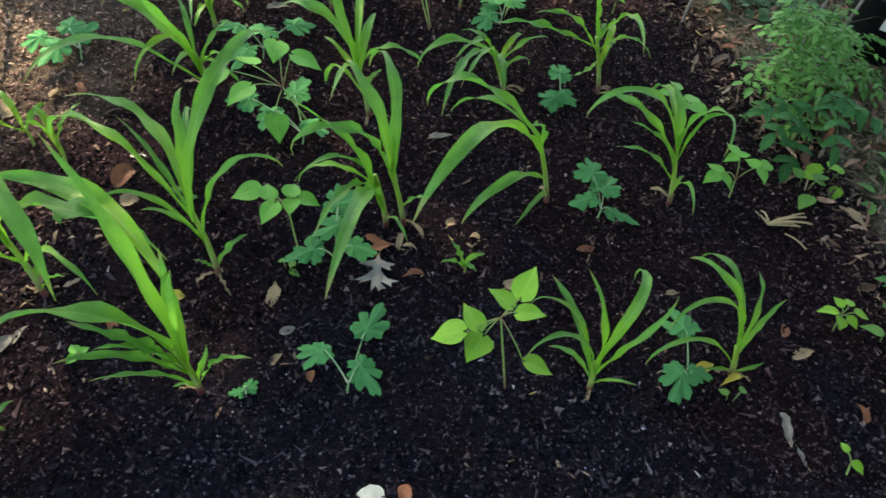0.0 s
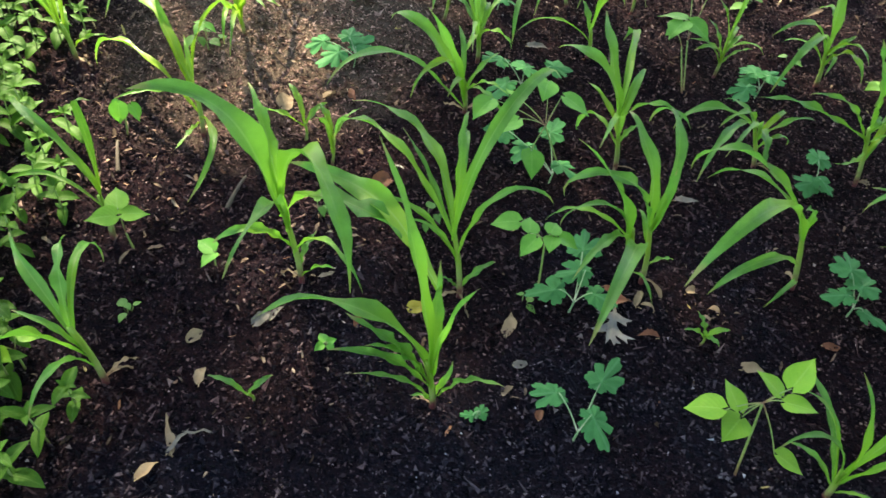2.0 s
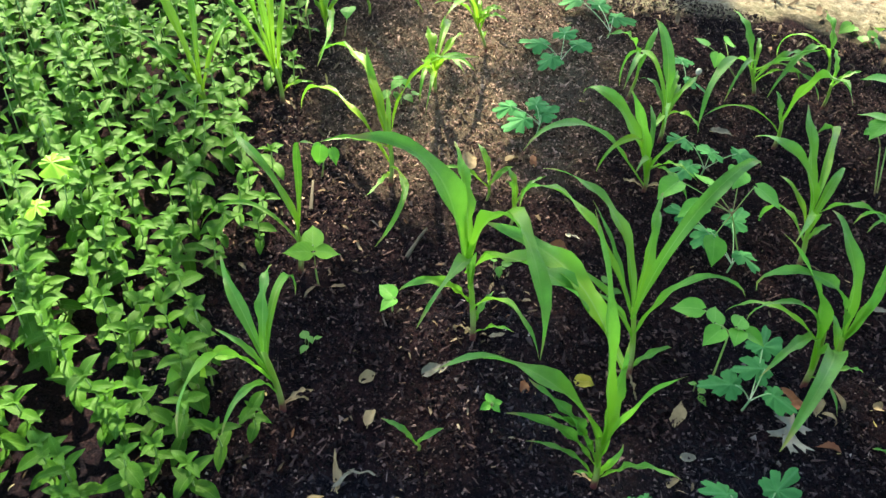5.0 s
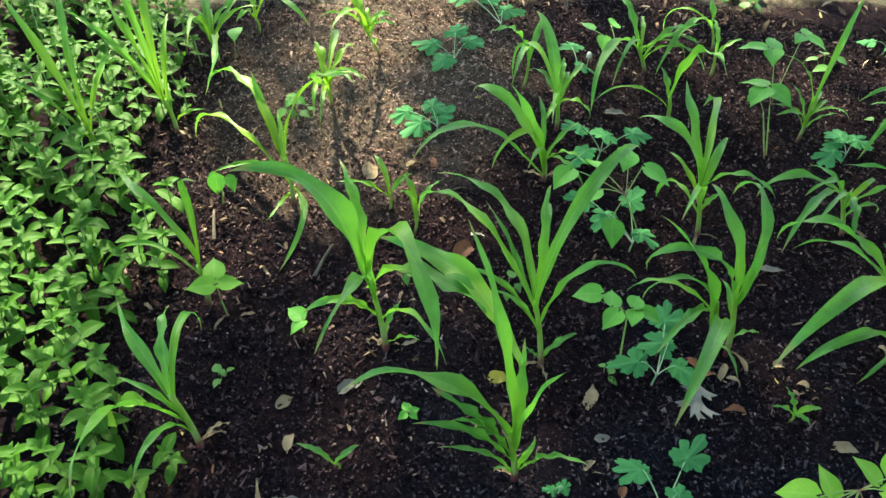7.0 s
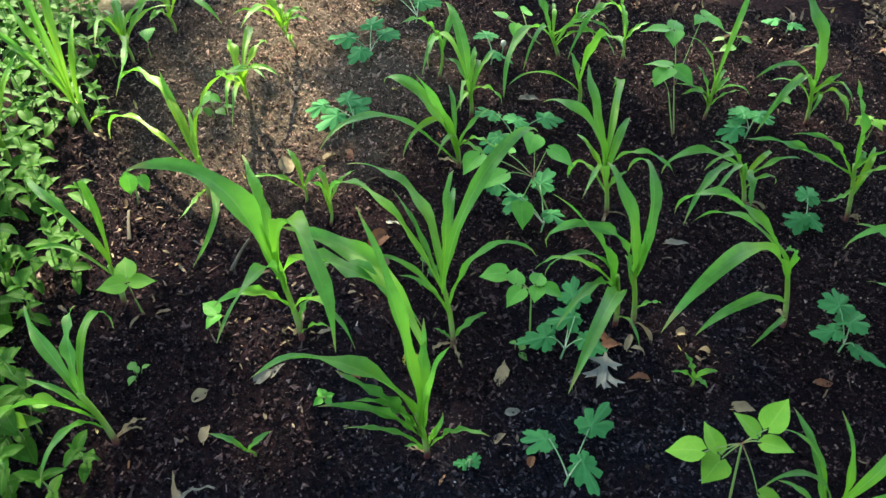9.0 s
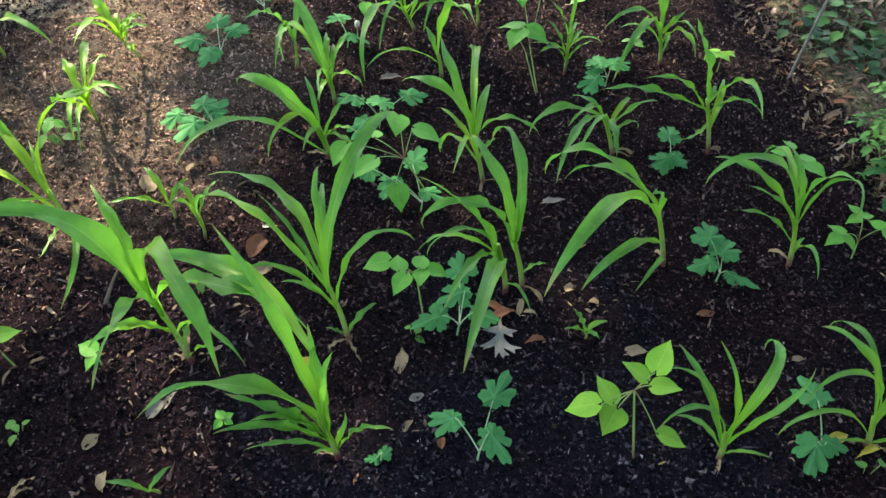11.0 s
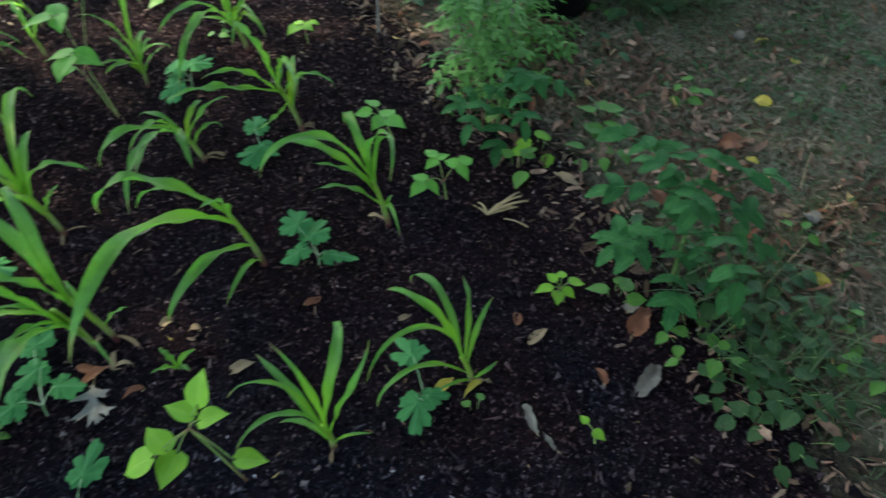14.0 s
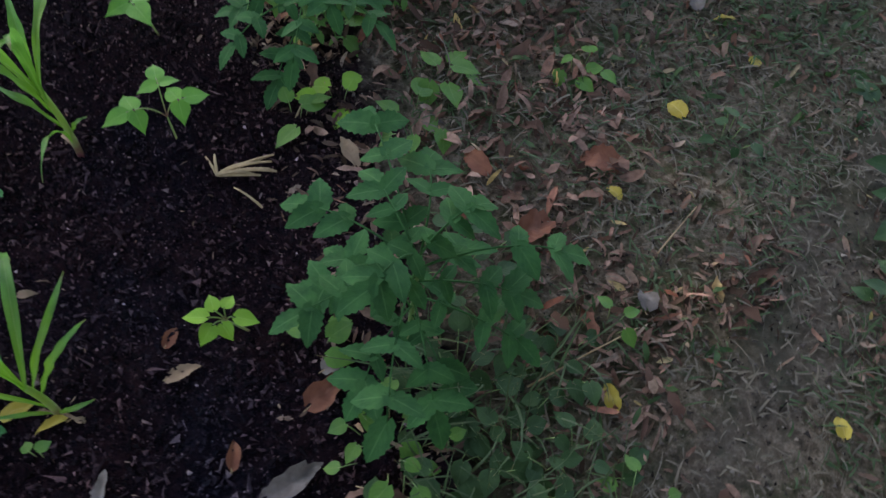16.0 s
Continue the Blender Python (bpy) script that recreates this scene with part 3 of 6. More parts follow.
corn(0.336, 1.063, (-0.048, 0.031, 0.163), [
    (1.00, 161, 0.359, 50, 150, 2.09, 0.035, -2), (0.80, 225, 0.620, 53, 116, 2.26, 0.040, 9),
    (0.40, 218, 0.310, 47, 114, 1.48, 0.024, -11), (0.10, 238, 0.208, 57, 96, 1.41, 0.012, -16),
    (1.00, 142, 0.292, 48, 119, 1.01, 0.020, -3), (0.90, 226, 0.152, 83, 75, 1.69, 0.018, -1),
], "corn plant bowed over in a wide arch", seed=17)
corn(-0.078, 1.351, (-0.039, 0.009, 0.151), [
    (1.00, 152, 0.275, 77, 123, 1.39, 0.030, 4), (1.00, 120, 0.286, 55, 55, 1.57, 0.028, -24),
    (1.00, 87, 0.539, 41, 100, 1.01, 0.026, -1), (0.80, 75, 0.197, 68, 95, 1.60, 0.022, -1),
    (0.50, 129, 0.230, 29, 159, 1.55, 0.016, -9), (0.50, 44, 0.085, 62, 79, 1.61, 0.014, 8),
    (0.60, 252, 0.337, 68, 95, 1.60, 0.020, 0),
], "corn plant with a dark red stalk foot", seed=18)
corn(0.285, 1.468, (-0.042, 0.019, 0.109), [
    (1.00, 189, 0.258, 38, 128, 1.69, 0.025, 2), (0.90, 228, 0.353, 47, 113, 1.43, 0.022, 28),
    (1.00, 269, 0.178, 48, 102, 1.17, 0.022, 12), (0.80, 135, 0.153, 61, 113, 1.38, 0.016, 2),
    (0.60, 240, 0.354, 64, 102, 1.54, 0.016, -1),
], "corn plant with arching narrow leaves", seed=19)
corn(0.642, 1.065, (-0.024, 0.027, 0.137), [
    (1.00, 176, 0.388, 70, 165, 2.17, 0.022, 13), (0.90, 140, 0.264, 47, 84, 1.77, 0.020, -4),
    (1.00, 103, 0.179, 74, 68, 1.63, 0.020, -6), (1.00, 88, 0.352, 49, 125, 1.08, 0.018, -11),
    (0.90, 291, 0.256, 99, 100, 1.95, 0.022, -3), (0.80, 293, 0.379, 88, 143, 2.20, 0.014, -62),
    (0.50, 159, 0.181, 50, 88, 1.64, 0.014, -7), (0.70, 159, 0.192, 66, 76, 1.42, 0.016, -7),
    (0.20, 264, 0.204, 80, 136, 1.66, 0.010, 0), (0.30, 38, 0.056, 66, 91, 1.60, 0.010, 4),
], "corn plant with many narrow arching leaves", seed=20)
corn(0.554, 1.480, (-0.045, 0.025, 0.166), [
    (1.00, 168, 0.243, 74, 14, 1.71, 0.035, 3), (0.80, 175, 0.304, 23, 53, 1.90, 0.020, -16),
    (0.90, 273, 0.396, 63, 92, 1.88, 0.016, -13), (0.60, 243, 0.203, 18, 8, 1.53, 0.014, -47),
    (0.70, 172, 0.240, 57, 87, 2.05, 0.016, 10), (0.90, 59, 0.066, 67, 94, 1.60, 0.016, 1),
], "upright corn plant with a broad central leaf", seed=21)
corn(0.336, 0.566, (-0.012, 0.005, 0.090), [
    (0.47, 120, 0.226, 54, 66, 2.39, 0.019, -10), (0.48, 116, 0.263, 59, 58, 2.30, 0.013, 109),
    (0.78, 27, 0.319, 81, 192, 2.41, 0.022, 85), (0.61, 119, 0.253, 90, 65, 1.67, 0.013, 0),
    (0.44, 335, 0.271, 77, 65, 2.59, 0.013, 91), (0.65, 167, 0.253, 76, 124, 1.83, 0.013, 58),
    (0.40, 126, 0.111, 35, 61, 1.34, 0.012, 39), (0.20, 333, 0.102, 63, 77, 1.51, 0.006, 8),
], "small corn plant with spreading leaves, front of the bed", seed=22)
corn(0.642, 0.591, (-0.020, 0.012, 0.090), [
    (0.97, 86, 0.268, 47, 148, 2.49, 0.018, 46), (0.92, 133, 0.264, 74, 131, 2.19, 0.018, -14),
    (1.05, 167, 0.321, 82, 127, 1.34, 0.011, 65), (0.36, 176, 0.275, 54, 146, 2.02, 0.013, 28),
    (0.77, 58, 0.200, 61, 82, 1.63, 0.011, 26), (0.60, 48, 0.158, 53, 31, 2.20, 0.012, -27),
    (0.10, 191, 0.091, 51, 76, 1.37, 0.007, -16), (0.12, 350, 0.070, 40, 45, 1.61, 0.008, 45),
], "small corn plant with thin curved leaves", seed=23)
corn(-1.075, 1.150, (-0.020, 0.020, 0.130), [
    (0.79, 133, 0.256, 36, -9, 2.16, 0.024, 2), (0.83, 135, 0.468, 43, 114, 1.78, 0.026, 29),
    (0.49, 157, 0.440, 37, 128, 1.86, 0.018, 0), (0.86, 23, 0.398, 86, 89, 1.95, 0.016, -43),
    (0.40, 310, 0.355, 41, 77, 1.17, 0.016, -65), (0.30, 285, 0.177, 41, 53, 1.11, 0.014, -38),
    (0.80, 225, 0.187, 37, 55, 1.61, 0.014, -10), (0.70, 120, 0.170, 60, 60, 1.50, 0.012, 0),
], "sunlit yellow-green corn plant", mat=CORN_SOFT, seed=24)
corn(-0.484, 1.435, (-0.020, -0.006, 0.110), [
    (0.15, 191, 0.389, 71, 142, 2.60, 0.036, -69), (0.30, 238, 0.370, 68, 15, 2.31, 0.028, -20),
    (0.15, 219, 0.570, 51, 72, 2.46, 0.024, 39), (0.60, 50, 0.150, 61, 70, 1.57, 0.014, 10),
    (0.90, 110, 0.160, 70, 80, 1.60, 0.014, 5),
], "corn plant with one broad arching leaf", seed=25)
corn(-0.839, 1.198, (0.003, -0.019, 0.081), [
    (1.00, 133, 0.114, 67, 91, 1.60, 0.016, -3), (0.80, 210, 0.152, 50, 58, 1.48, 0.014, -10),
    (0.80, 52, 0.086, 60, 74, 1.59, 0.014, 7),
], "small corn seedling among dry leaves", mat=CORN_SOFT, girth=0.004, seed=26)
corn(-0.758, 1.139, (0.003, -0.013, 0.100), [
    (1.00, 129, 0.097, 67, 93, 1.60, 0.016, -2), (0.80, 57, 0.122, 67, 90, 1.59, 0.014, 2),
    (0.50, 265, 0.254, 77, 57, 1.68, 0.012, 3),
], "small corn seedling, slender and bent", mat=CORN_SOFT, girth=0.004, seed=27)
corn(-1.128, 1.575, (-0.010, -0.012, 0.090), [
    (1.00, 127, 0.149, 64, 91, 1.60, 0.028, -7), (0.90, 99, 0.366, 41, 102, 1.12, 0.022, 29),
    (0.80, 280, 0.666, 40, 13, 1.73, 0.020, 55), (0.50, 155, 0.078, 61, 75, 1.62, 0.014, -8),
    (0.30, 286, 0.358, 62, 104, 1.52, 0.012, -0),
], "sunlit corn seedling in bare soil", mat=CORN_SOFT, girth=0.005, seed=28)
corn(-1.070, 1.862, (-0.046, -0.022, 0.104), [
    (1.00, 134, 0.161, 62, 75, 1.60, 0.030, -12), (0.80, 264, 0.323, 67, 97, 1.58, 0.020, 0),
    (0.90, 214, 0.180, 62, 98, 1.59, 0.018, 1), (0.80, 74, 0.086, 66, 90, 1.61, 0.016, 2),
], "corn seedling at the sunny end of the bed", mat=CORN_SOFT, girth=0.005, seed=29)
corn(-1.521, 1.666, (-0.004, -0.016, 0.083), [
    (1.00, 117, 0.180, 67, 95, 1.59, 0.026, 8), (0.90, 284, 0.357, 66, 94, 1.65, 0.016, 9),
    (0.80, 308, 0.443, 52, 90, 1.29, 0.020, -37), (0.80, 71, 0.158, 59, 56, 1.58, 0.018, 12),
], "corn seedling at the edge of the mint", mat=CORN_SOFT, girth=0.005, seed=30)
corn(-1.479, 1.870, (0.001, -0.017, 0.061), [
    (1.00, 326, 0.363, 63, 106, 1.44, 0.022, 4), (0.90, 262, 0.133, 64, 100, 1.55, 0.018, -0),
    (0.90, 125, 0.127, 68, 94, 1.60, 0.018, -1),
], "corn seedling with one long arching leaf", mat=CORN_SOFT, girth=0.005, seed=31)
corn(-1.475, 1.318, (-0.020, 0.000, 0.110), [
    (1.00, 143, 0.430, 68, 40, 1.60, 0.020, -17), (0.90, 158, 0.420, 64, 45, 1.60, 0.018, -11),
    (1.00, 124, 0.420, 72, 60, 1.61, 0.020, -2), (0.80, 175, 0.360, 60, 55, 1.60, 0.016, -8),
    (0.60, 112, 0.300, 70, 80, 1.70, 0.014, -4), (0.60, 157, 0.200, 62, 77, 1.61, 0.014, -11),
    (0.40, 118, 0.126, 68, 95, 1.60, 0.012, 0), (0.30, 20, 0.110, 55, 70, 1.60, 0.010, 0),
], "tall sunlit corn plant at the edge of the mint", mat=CORN_SOFT, seed=32)
corn(-1.130, 0.795, (-0.010, 0.005, 0.120), [
    (0.63, 176, 0.413, 99, 154, 1.11, 0.018, -62), (0.84, 276, 0.372, 104, 85, 1.76, 0.015, 64),
    (0.80, 165, 0.321, 32, 104, 1.04, 0.013, 48),
], "pale corn plant leaning into the mint", mat=CORN_SOFT, seed=33)
corn(-0.486, 1.675, (-0.016, -0.020, 0.126), [
    (1.00, 132, 0.256, 74, 74, 1.58, 0.032, -9), (0.80, 95, 0.159, 68, 95, 1.60, 0.018, -1),
    (0.40, 264, 0.363, 67, 92, 1.59, 0.012, 15), (0.90, 128, 0.393, 55, 176, 1.33, 0.020, 3),
], "corn plant with a pale dry leaf at its foot", seed=34)
corn(-0.615, 1.841, (0.006, -0.007, 0.106), [
    (1.00, 236, 0.265, 72, 83, 1.66, 0.020, 0), (0.90, 269, 0.352, 62, 104, 1.51, 0.018, -2),
    (0.90, 82, 0.178, 66, 89, 1.60, 0.018, 7),
], "corn seedling with drooping leaves", girth=0.005, seed=35)
corn(-0.177, 1.813, (-0.016, -0.013, 0.100), [
    (1.00, 291, 0.404, 81, 104, 1.66, 0.030, -4), (0.80, 124, 0.113, 57, 58, 1.60, 0.018, -17),
    (0.60, 200, 0.270, 45, 106, 1.71, 0.012, 3),
], "corn plant bending to one side", seed=36)
corn(-0.255, 2.075, (-0.045, -0.009, 0.092), [
    (1.00, 135, 0.210, 63, 73, 1.46, 0.030, -7), (0.90, 242, 0.463, 40, 118, 1.71, 0.030, 39),
    (0.90, 338, 0.237, 47, 9, 1.62, 0.022, 3), (0.50, 250, 0.401, 61, 117, 1.51, 0.014, 14),
], "corn plant further back with a wide drooping leaf", seed=37)
corn(0.201, 1.852, (-0.004, 0.010, 0.125), [
    (1.00, 75, 0.330, 70, 30, 1.60, 0.017, -10), (0.80, 150, 0.220, 80, 110, 1.77, 0.010, 2),
    (0.50, 126, 0.141, 60, 72, 1.66, 0.011, -6), (0.30, 20, 0.120, 65, 80, 1.66, 0.009, 0),
], "thin tall corn plant beside a bean", girth=0.005, seed=38)
corn(0.512, 1.906, (-0.038, -0.020, 0.138), [
    (1.00, 116, 0.316, 77, 80, 1.54, 0.045, -3), (0.80, 234, 0.441, 59, 126, 1.33, 0.022, 1),
    (0.80, 209, 0.312, 62, 103, 1.63, 0.018, 5), (0.80, 26, 0.110, 59, 58, 1.59, 0.016, 13),
], "tall corn plant with a broad upright leaf", seed=39)
corn(-0.046, 2.275, (-0.030, -0.003, 0.095), [
    (1.00, 120, 0.158, 64, 78, 1.61, 0.024, -5), (0.80, 239, 0.408, 50, 128, 1.27, 0.020, 4),
    (0.80, 160, 0.251, 47, 173, 1.35, 0.014, -1),
], "corn seedling in the shade at the back", girth=0.005, seed=40)
corn(-0.052, 2.106, (-0.012, -0.011, 0.093), [
    (1.00, 108, 0.137, 68, 93, 1.60, 0.020, -2), (0.80, 34, 0.112, 62, 74, 1.61, 0.016, 5),
], "corn seedling with narrow leaves", girth=0.005, seed=41)
corn(0.116, 0.854, (-0.016, -0.031, 0.063), [
    (0.90, 120, 0.065, 66, 89, 1.58, 0.012, -3), (0.90, 17, 0.061, 68, 94, 1.60, 0.012, 0),
    (0.90, 189, 0.061, 59, 86, 1.49, 0.010, -5), (0.90, 313, 0.045, 64, 95, 1.56, 0.010, 1),
], "tiny grass-like sprout in bare soil", girth=0.003, seed=42)
corn(-0.726, 0.505, (0.006, -0.035, 0.081), [
    (0.90, 181, 0.085, 53, 76, 1.52, 0.012, -14), (0.90, 42, 0.062, 62, 86, 1.56, 0.010, 6),
], "two-leaved sprout lying low on the soil", girth=0.003, seed=43)
corn(-1.603, 1.142, (0.007, -0.006, 0.106), [
    (1.00, 157, 0.400, 66, 55, 1.58, 0.020, -13), (1.00, 127, 0.430, 70, 70, 1.59, 0.018, -20),
    (0.80, 92, 0.260, 66, 80, 1.58, 0.014, 12), (0.70, 185, 0.300, 60, 70, 1.60, 0.014, 0),
], "sunlit corn plant growing out of the mint", mat=CORN_SOFT, seed=44)
corn(-1.680, 0.848, (0.018, -0.015, 0.055), [
    (1.00, 142, 0.163, 68, 94, 1.60, 0.022, -4), (0.80, 256, 0.177, 63, 135, 1.76, 0.016, 8),
], "pale corn plant half hidden in the mint", mat=CORN_SOFT, girth=0.005, seed=45)


# ---- beans and melons ----
bean(0.168, 0.566, (-0.052, 0.006, 0.235), [], [(-0.114, -0.021, 0.232, 170, 0.076, -20), (-0.092, -0.022, 0.236, 112, 0.066, 12), (-0.036, 0.003, 0.268, 140, 0.060, 18), (-0.028, 0.008, 0.286, 58, 0.070, 46), (-0.034, -0.004, 0.264, 345, 0.060, 24), (-0.080, -0.016, 0.215, 236, 0.074, 6), (-0.004, -0.036, 0.160, 342, 0.066, -12)], "lime-green bean seedling with heart-shaped leaflets", BEAN_BRIGHT, seed=1)
bean(-0.235, 0.895, (-0.022, -0.008, 0.170), [], [(-0.074, 0.035, 0.168, 185, 0.072), (-0.056, -0.018, 0.195, 95, 0.056), (-0.041, -0.023, 0.195, 240, 0.062), (-0.018, -0.014, 0.200, 75, 0.053), (-0.011, -0.011, 0.195, 265, 0.052), (-0.002, -0.010, 0.195, 350, 0.054)], "bean seedling with two leaves of three leaflets", BEAN, seed=2)
bean(-0.214, 1.302, (-0.071, -0.018, 0.140), [], [(-0.091, -0.054, 0.090, 282, 0.086), (-0.051, 0.000, 0.220, 343, 0.086), (-0.086, 0.076, 0.200, 266, 0.086), (-0.207, 0.014, 0.160, 243, 0.086), (-0.135, -0.051, 0.170, 222, 0.086), (-0.142, 0.033, 0.160, 116, 0.083)], "bean plant with large heart-shaped leaves", BEAN, seed=3)
bean(0.112, 1.737, (-0.039, 0.058, 0.140), [(-0.060, 0.060, 0.200, 237, 0.082), (-0.066, 0.154, 0.260, 185, 0.072), (0.011, 0.222, 0.280, 332, 0.056)], [], "bean plant with bright leaves on a bare stem", BEAN, seed=4)
bean(-0.315, 2.151, (-0.051, -0.136, 0.100), [], [(-0.130, -0.108, 0.130, 138, 0.068), (-0.092, -0.132, 0.130, 272, 0.068), (-0.081, -0.057, 0.130, 59, 0.068)], "bean plant among the corn at the back", BEAN, seed=5)
bean(0.806, 1.088, (-0.007, 0.007, 0.060), [(-0.055, 0.000, 0.090, 205, 0.046), (0.022, -0.010, 0.120, 20, 0.044), (-0.012, 0.034, 0.115, 105, 0.040)], [], "small bean seedling with two leaf clusters", BEAN, seed=6)
bean(0.770, 1.353, (-0.020, 0.006, 0.060), [(-0.033, -0.010, 0.100, 300, 0.056)], [(-0.050, 0.030, 0.090, 150, 0.056), (-0.030, 0.060, 0.080, 95, 0.060)], "small bean seedling behind a corn plant", BEAN, seed=7)
bean(0.922, 0.700, (-0.030, -0.012, 0.070), [], [(-0.052, -0.018, 0.098, 168, 0.047), (-0.042, -0.012, 0.106, 105, 0.034), (-0.028, -0.010, 0.108, 62, 0.032), (-0.016, -0.022, 0.100, 350, 0.046), (-0.034, -0.028, 0.096, 300, 0.036), (-0.046, -0.028, 0.094, 240, 0.042)], "yellow-green bean seedling on bare soil", BEAN_BRIGHT, seed=8)
bean(-0.903, 0.780, (-0.001, 0.002, 0.040), [], [(0.001, 0.002, 0.050, 154, 0.056), (0.005, -0.000, 0.050, 246, 0.049)], "bean sprout with one leaf pair", BEAN, seed=9)
bean(-1.136, 0.464, (0.004, -0.004, 0.070), [(-0.015, -0.027, 0.100, 245, 0.044)], [(0.008, 0.009, 0.100, 26, 0.049)], "lime-green bean seedling beside the mint", BEAN_BRIGHT, seed=10)
bean(-1.238, 1.095, (0.011, -0.007, 0.070), [], [(0.004, -0.010, 0.108, 285, 0.060, -62), (0.024, 0.000, 0.100, 330, 0.050, -50), (-0.002, 0.004, 0.094, 205, 0.046, -48)], "sunlit bean seedling in bare soil", BEAN, seed=11)
bean(-1.076, 0.778, (-0.003, -0.009, 0.060), [(-0.001, -0.018, 0.120, 123, 0.060)], [], "bean seedling at the foot of a leaning corn plant", BEAN_BRIGHT, seed=12)
bean(-1.495, 1.727, (0.041, -0.074, 0.080), [], [(0.031, -0.033, 0.120, 290, 0.068)], "yellowing bean leaf at the edge of the mint", BEAN, seed=13)
bean(0.799, 0.363, (0.006, 0.021, 0.020), [], [(-0.004, 0.037, 0.040, 95, 0.025), (-0.002, 0.019, 0.040, 299, 0.033)], "bean sprout with two small leaves", BEAN_BRIGHT, seed=14)
bean(0.691, 1.886, (-0.004, -0.005, 0.040), [(-0.008, 0.016, 0.060, 211, 0.051)], [(0.015, 0.018, 0.060, 325, 0.038)], "pale bean seedling near the path", BEAN_BRIGHT, seed=15)
bean(0.109, 1.739, (-0.046, 0.053, 0.120), [], [(-0.071, 0.093, 0.140, 227, 0.044)], "bean plant with a long bare stem", BEAN, seed=16)
bean(-1.193, 1.484, (0.003, -0.015, 0.040), [(-0.007, 0.006, 0.080, 253, 0.038)], [], "sunlit bean seedling behind the corn", BEAN, seed=17)
bean(-0.628, 0.652, (-0.003, -0.005, 0.015), [], [(-0.005, -0.002, 0.020, 130, 0.031), (-0.001, -0.003, 0.020, 42, 0.023), (-0.007, -0.007, 0.020, 232, 0.026), (-0.000, -0.007, 0.020, 337, 0.021)], "broad-leaved sprout in bare soil", BEAN, seed=18)
melon(-0.140, 0.559, [(-0.040, 0.068, 0.050, 190, 0.073), (0.035, 0.106, 0.050, 62, 0.079), (0.023, 0.037, 0.050, 306, 0.074)], "blue-green melon seedling with three lobed leaves", seed=19)
melon(-0.166, 0.862, [(-0.033, 0.016, 0.050, 199, 0.083), (0.037, 0.026, 0.050, 339, 0.070), (0.008, 0.124, 0.060, 88, 0.085), (0.017, 0.075, 0.060, 194, 0.079)], "melon seedling spreading below a bean", seed=20)
melon(0.448, 1.013, [(-0.021, 0.055, 0.090, 86, 0.085), (-0.024, 0.006, 0.070, 188, 0.066), (0.021, -0.004, 0.040, 330, 0.072), (-0.001, 0.024, 0.080, 51, 0.077)], "upright melon seedling with stacked lobed leaves", seed=21)
melon(0.526, 0.560, [(0.014, 0.095, 0.070, 103, 0.076), (-0.008, 0.016, 0.050, 238, 0.085), (0.009, 0.016, 0.050, 343, 0.048)], "melon seedling under a corn plant", seed=22)
melon(0.421, 1.411, [(0.007, 0.062, 0.060, 74, 0.085), (-0.002, -0.000, 0.040, 213, 0.080), (0.007, 0.004, 0.050, 311, 0.062)], "small melon seedling with two leaf tiers", seed=23)
melon(0.316, 1.785, [(-0.018, 0.034, 0.060, 90, 0.085), (-0.036, -0.022, 0.050, 223, 0.085), (0.020, 0.044, 0.060, 353, 0.076)], "melon seedling in the shade of the corn", seed=24)
melon(-0.809, 1.537, [(-0.084, 0.024, 0.050, 210, 0.070), (-0.025, 0.046, 0.060, 95, 0.085), (-0.035, -0.006, 0.050, 245, 0.085), (-0.003, 0.025, 0.050, 58, 0.085)], "grey-green melon seedling near the sunlit soil", seed=25)
melon(-0.846, 1.877, [(-0.065, 0.042, 0.050, 183, 0.085), (-0.018, 0.110, 0.060, 94, 0.085), (-0.016, -0.011, 0.050, 249, 0.085), (0.028, 0.071, 0.060, 50, 0.085)], "grey-green melon seedling in half sun", seed=26)
melon(-0.243, 1.246, [(-0.120, 0.085, 0.070, 188, 0.077), (-0.021, 0.105, 0.070, 74, 0.085), (0.009, 0.016, 0.060, 342, 0.081), (-0.065, 0.060, 0.060, 238, 0.085)], "large melon seedling below bean leaves", seed=27)
melon(-0.357, 1.574, [(-0.055, 0.045, 0.070, 177, 0.085), (0.003, 0.021, 0.070, 73, 0.085), (0.072, 0.073, 0.060, 26, 0.085), (-0.033, -0.023, 0.050, 239, 0.085)], "melon seedling with deeply cut leaves", seed=28)
melon(0.522, 2.454, [(-0.050, -0.010, 0.050, 174, 0.062), (0.000, -0.022, 0.050, 332, 0.056)], "small melon seedling at the back of the bed", seed=29)
melon(-0.469, 1.975, [(-0.029, 0.070, 0.060, 104, 0.085), (0.004, 0.000, 0.050, 336, 0.075)], "melon seedling behind the corn", seed=30)
melon(-0.324, 0.556, [(-0.005, 0.003, 0.020, 189, 0.028), (0.007, 0.007, 0.020, 51, 0.032)], "tiny melon sprout in dark soil", seed=31)
melon(-0.748, 2.136, [(-0.136, 0.121, 0.050, 209, 0.085), (-0.066, 0.115, 0.050, 85, 0.085), (-0.005, 0.063, 0.050, 28, 0.085)], "melon seedling at the far sunny edge", seed=32)
melon(0.298, 1.818, [(0.002, 0.003, 0.050, 200, 0.063), (0.041, 0.026, 0.050, 15, 0.075)], "melon seedling beside the thin corn", seed=33)
melon(-1.779, 0.770, [(0.160, -0.110, 0.220, 14, 0.072), (0.229, -0.213, 0.220, 260, 0.064)], "yellowing melon leaves among the mint", seed=34, mat=BEAN_BRIGHT)


# ---- mint patch ----
def mint_edge(y):
    return -0.93 - 0.24 * y - 0.10 * y * y + 0.05 * math.sin(5.0 * y)


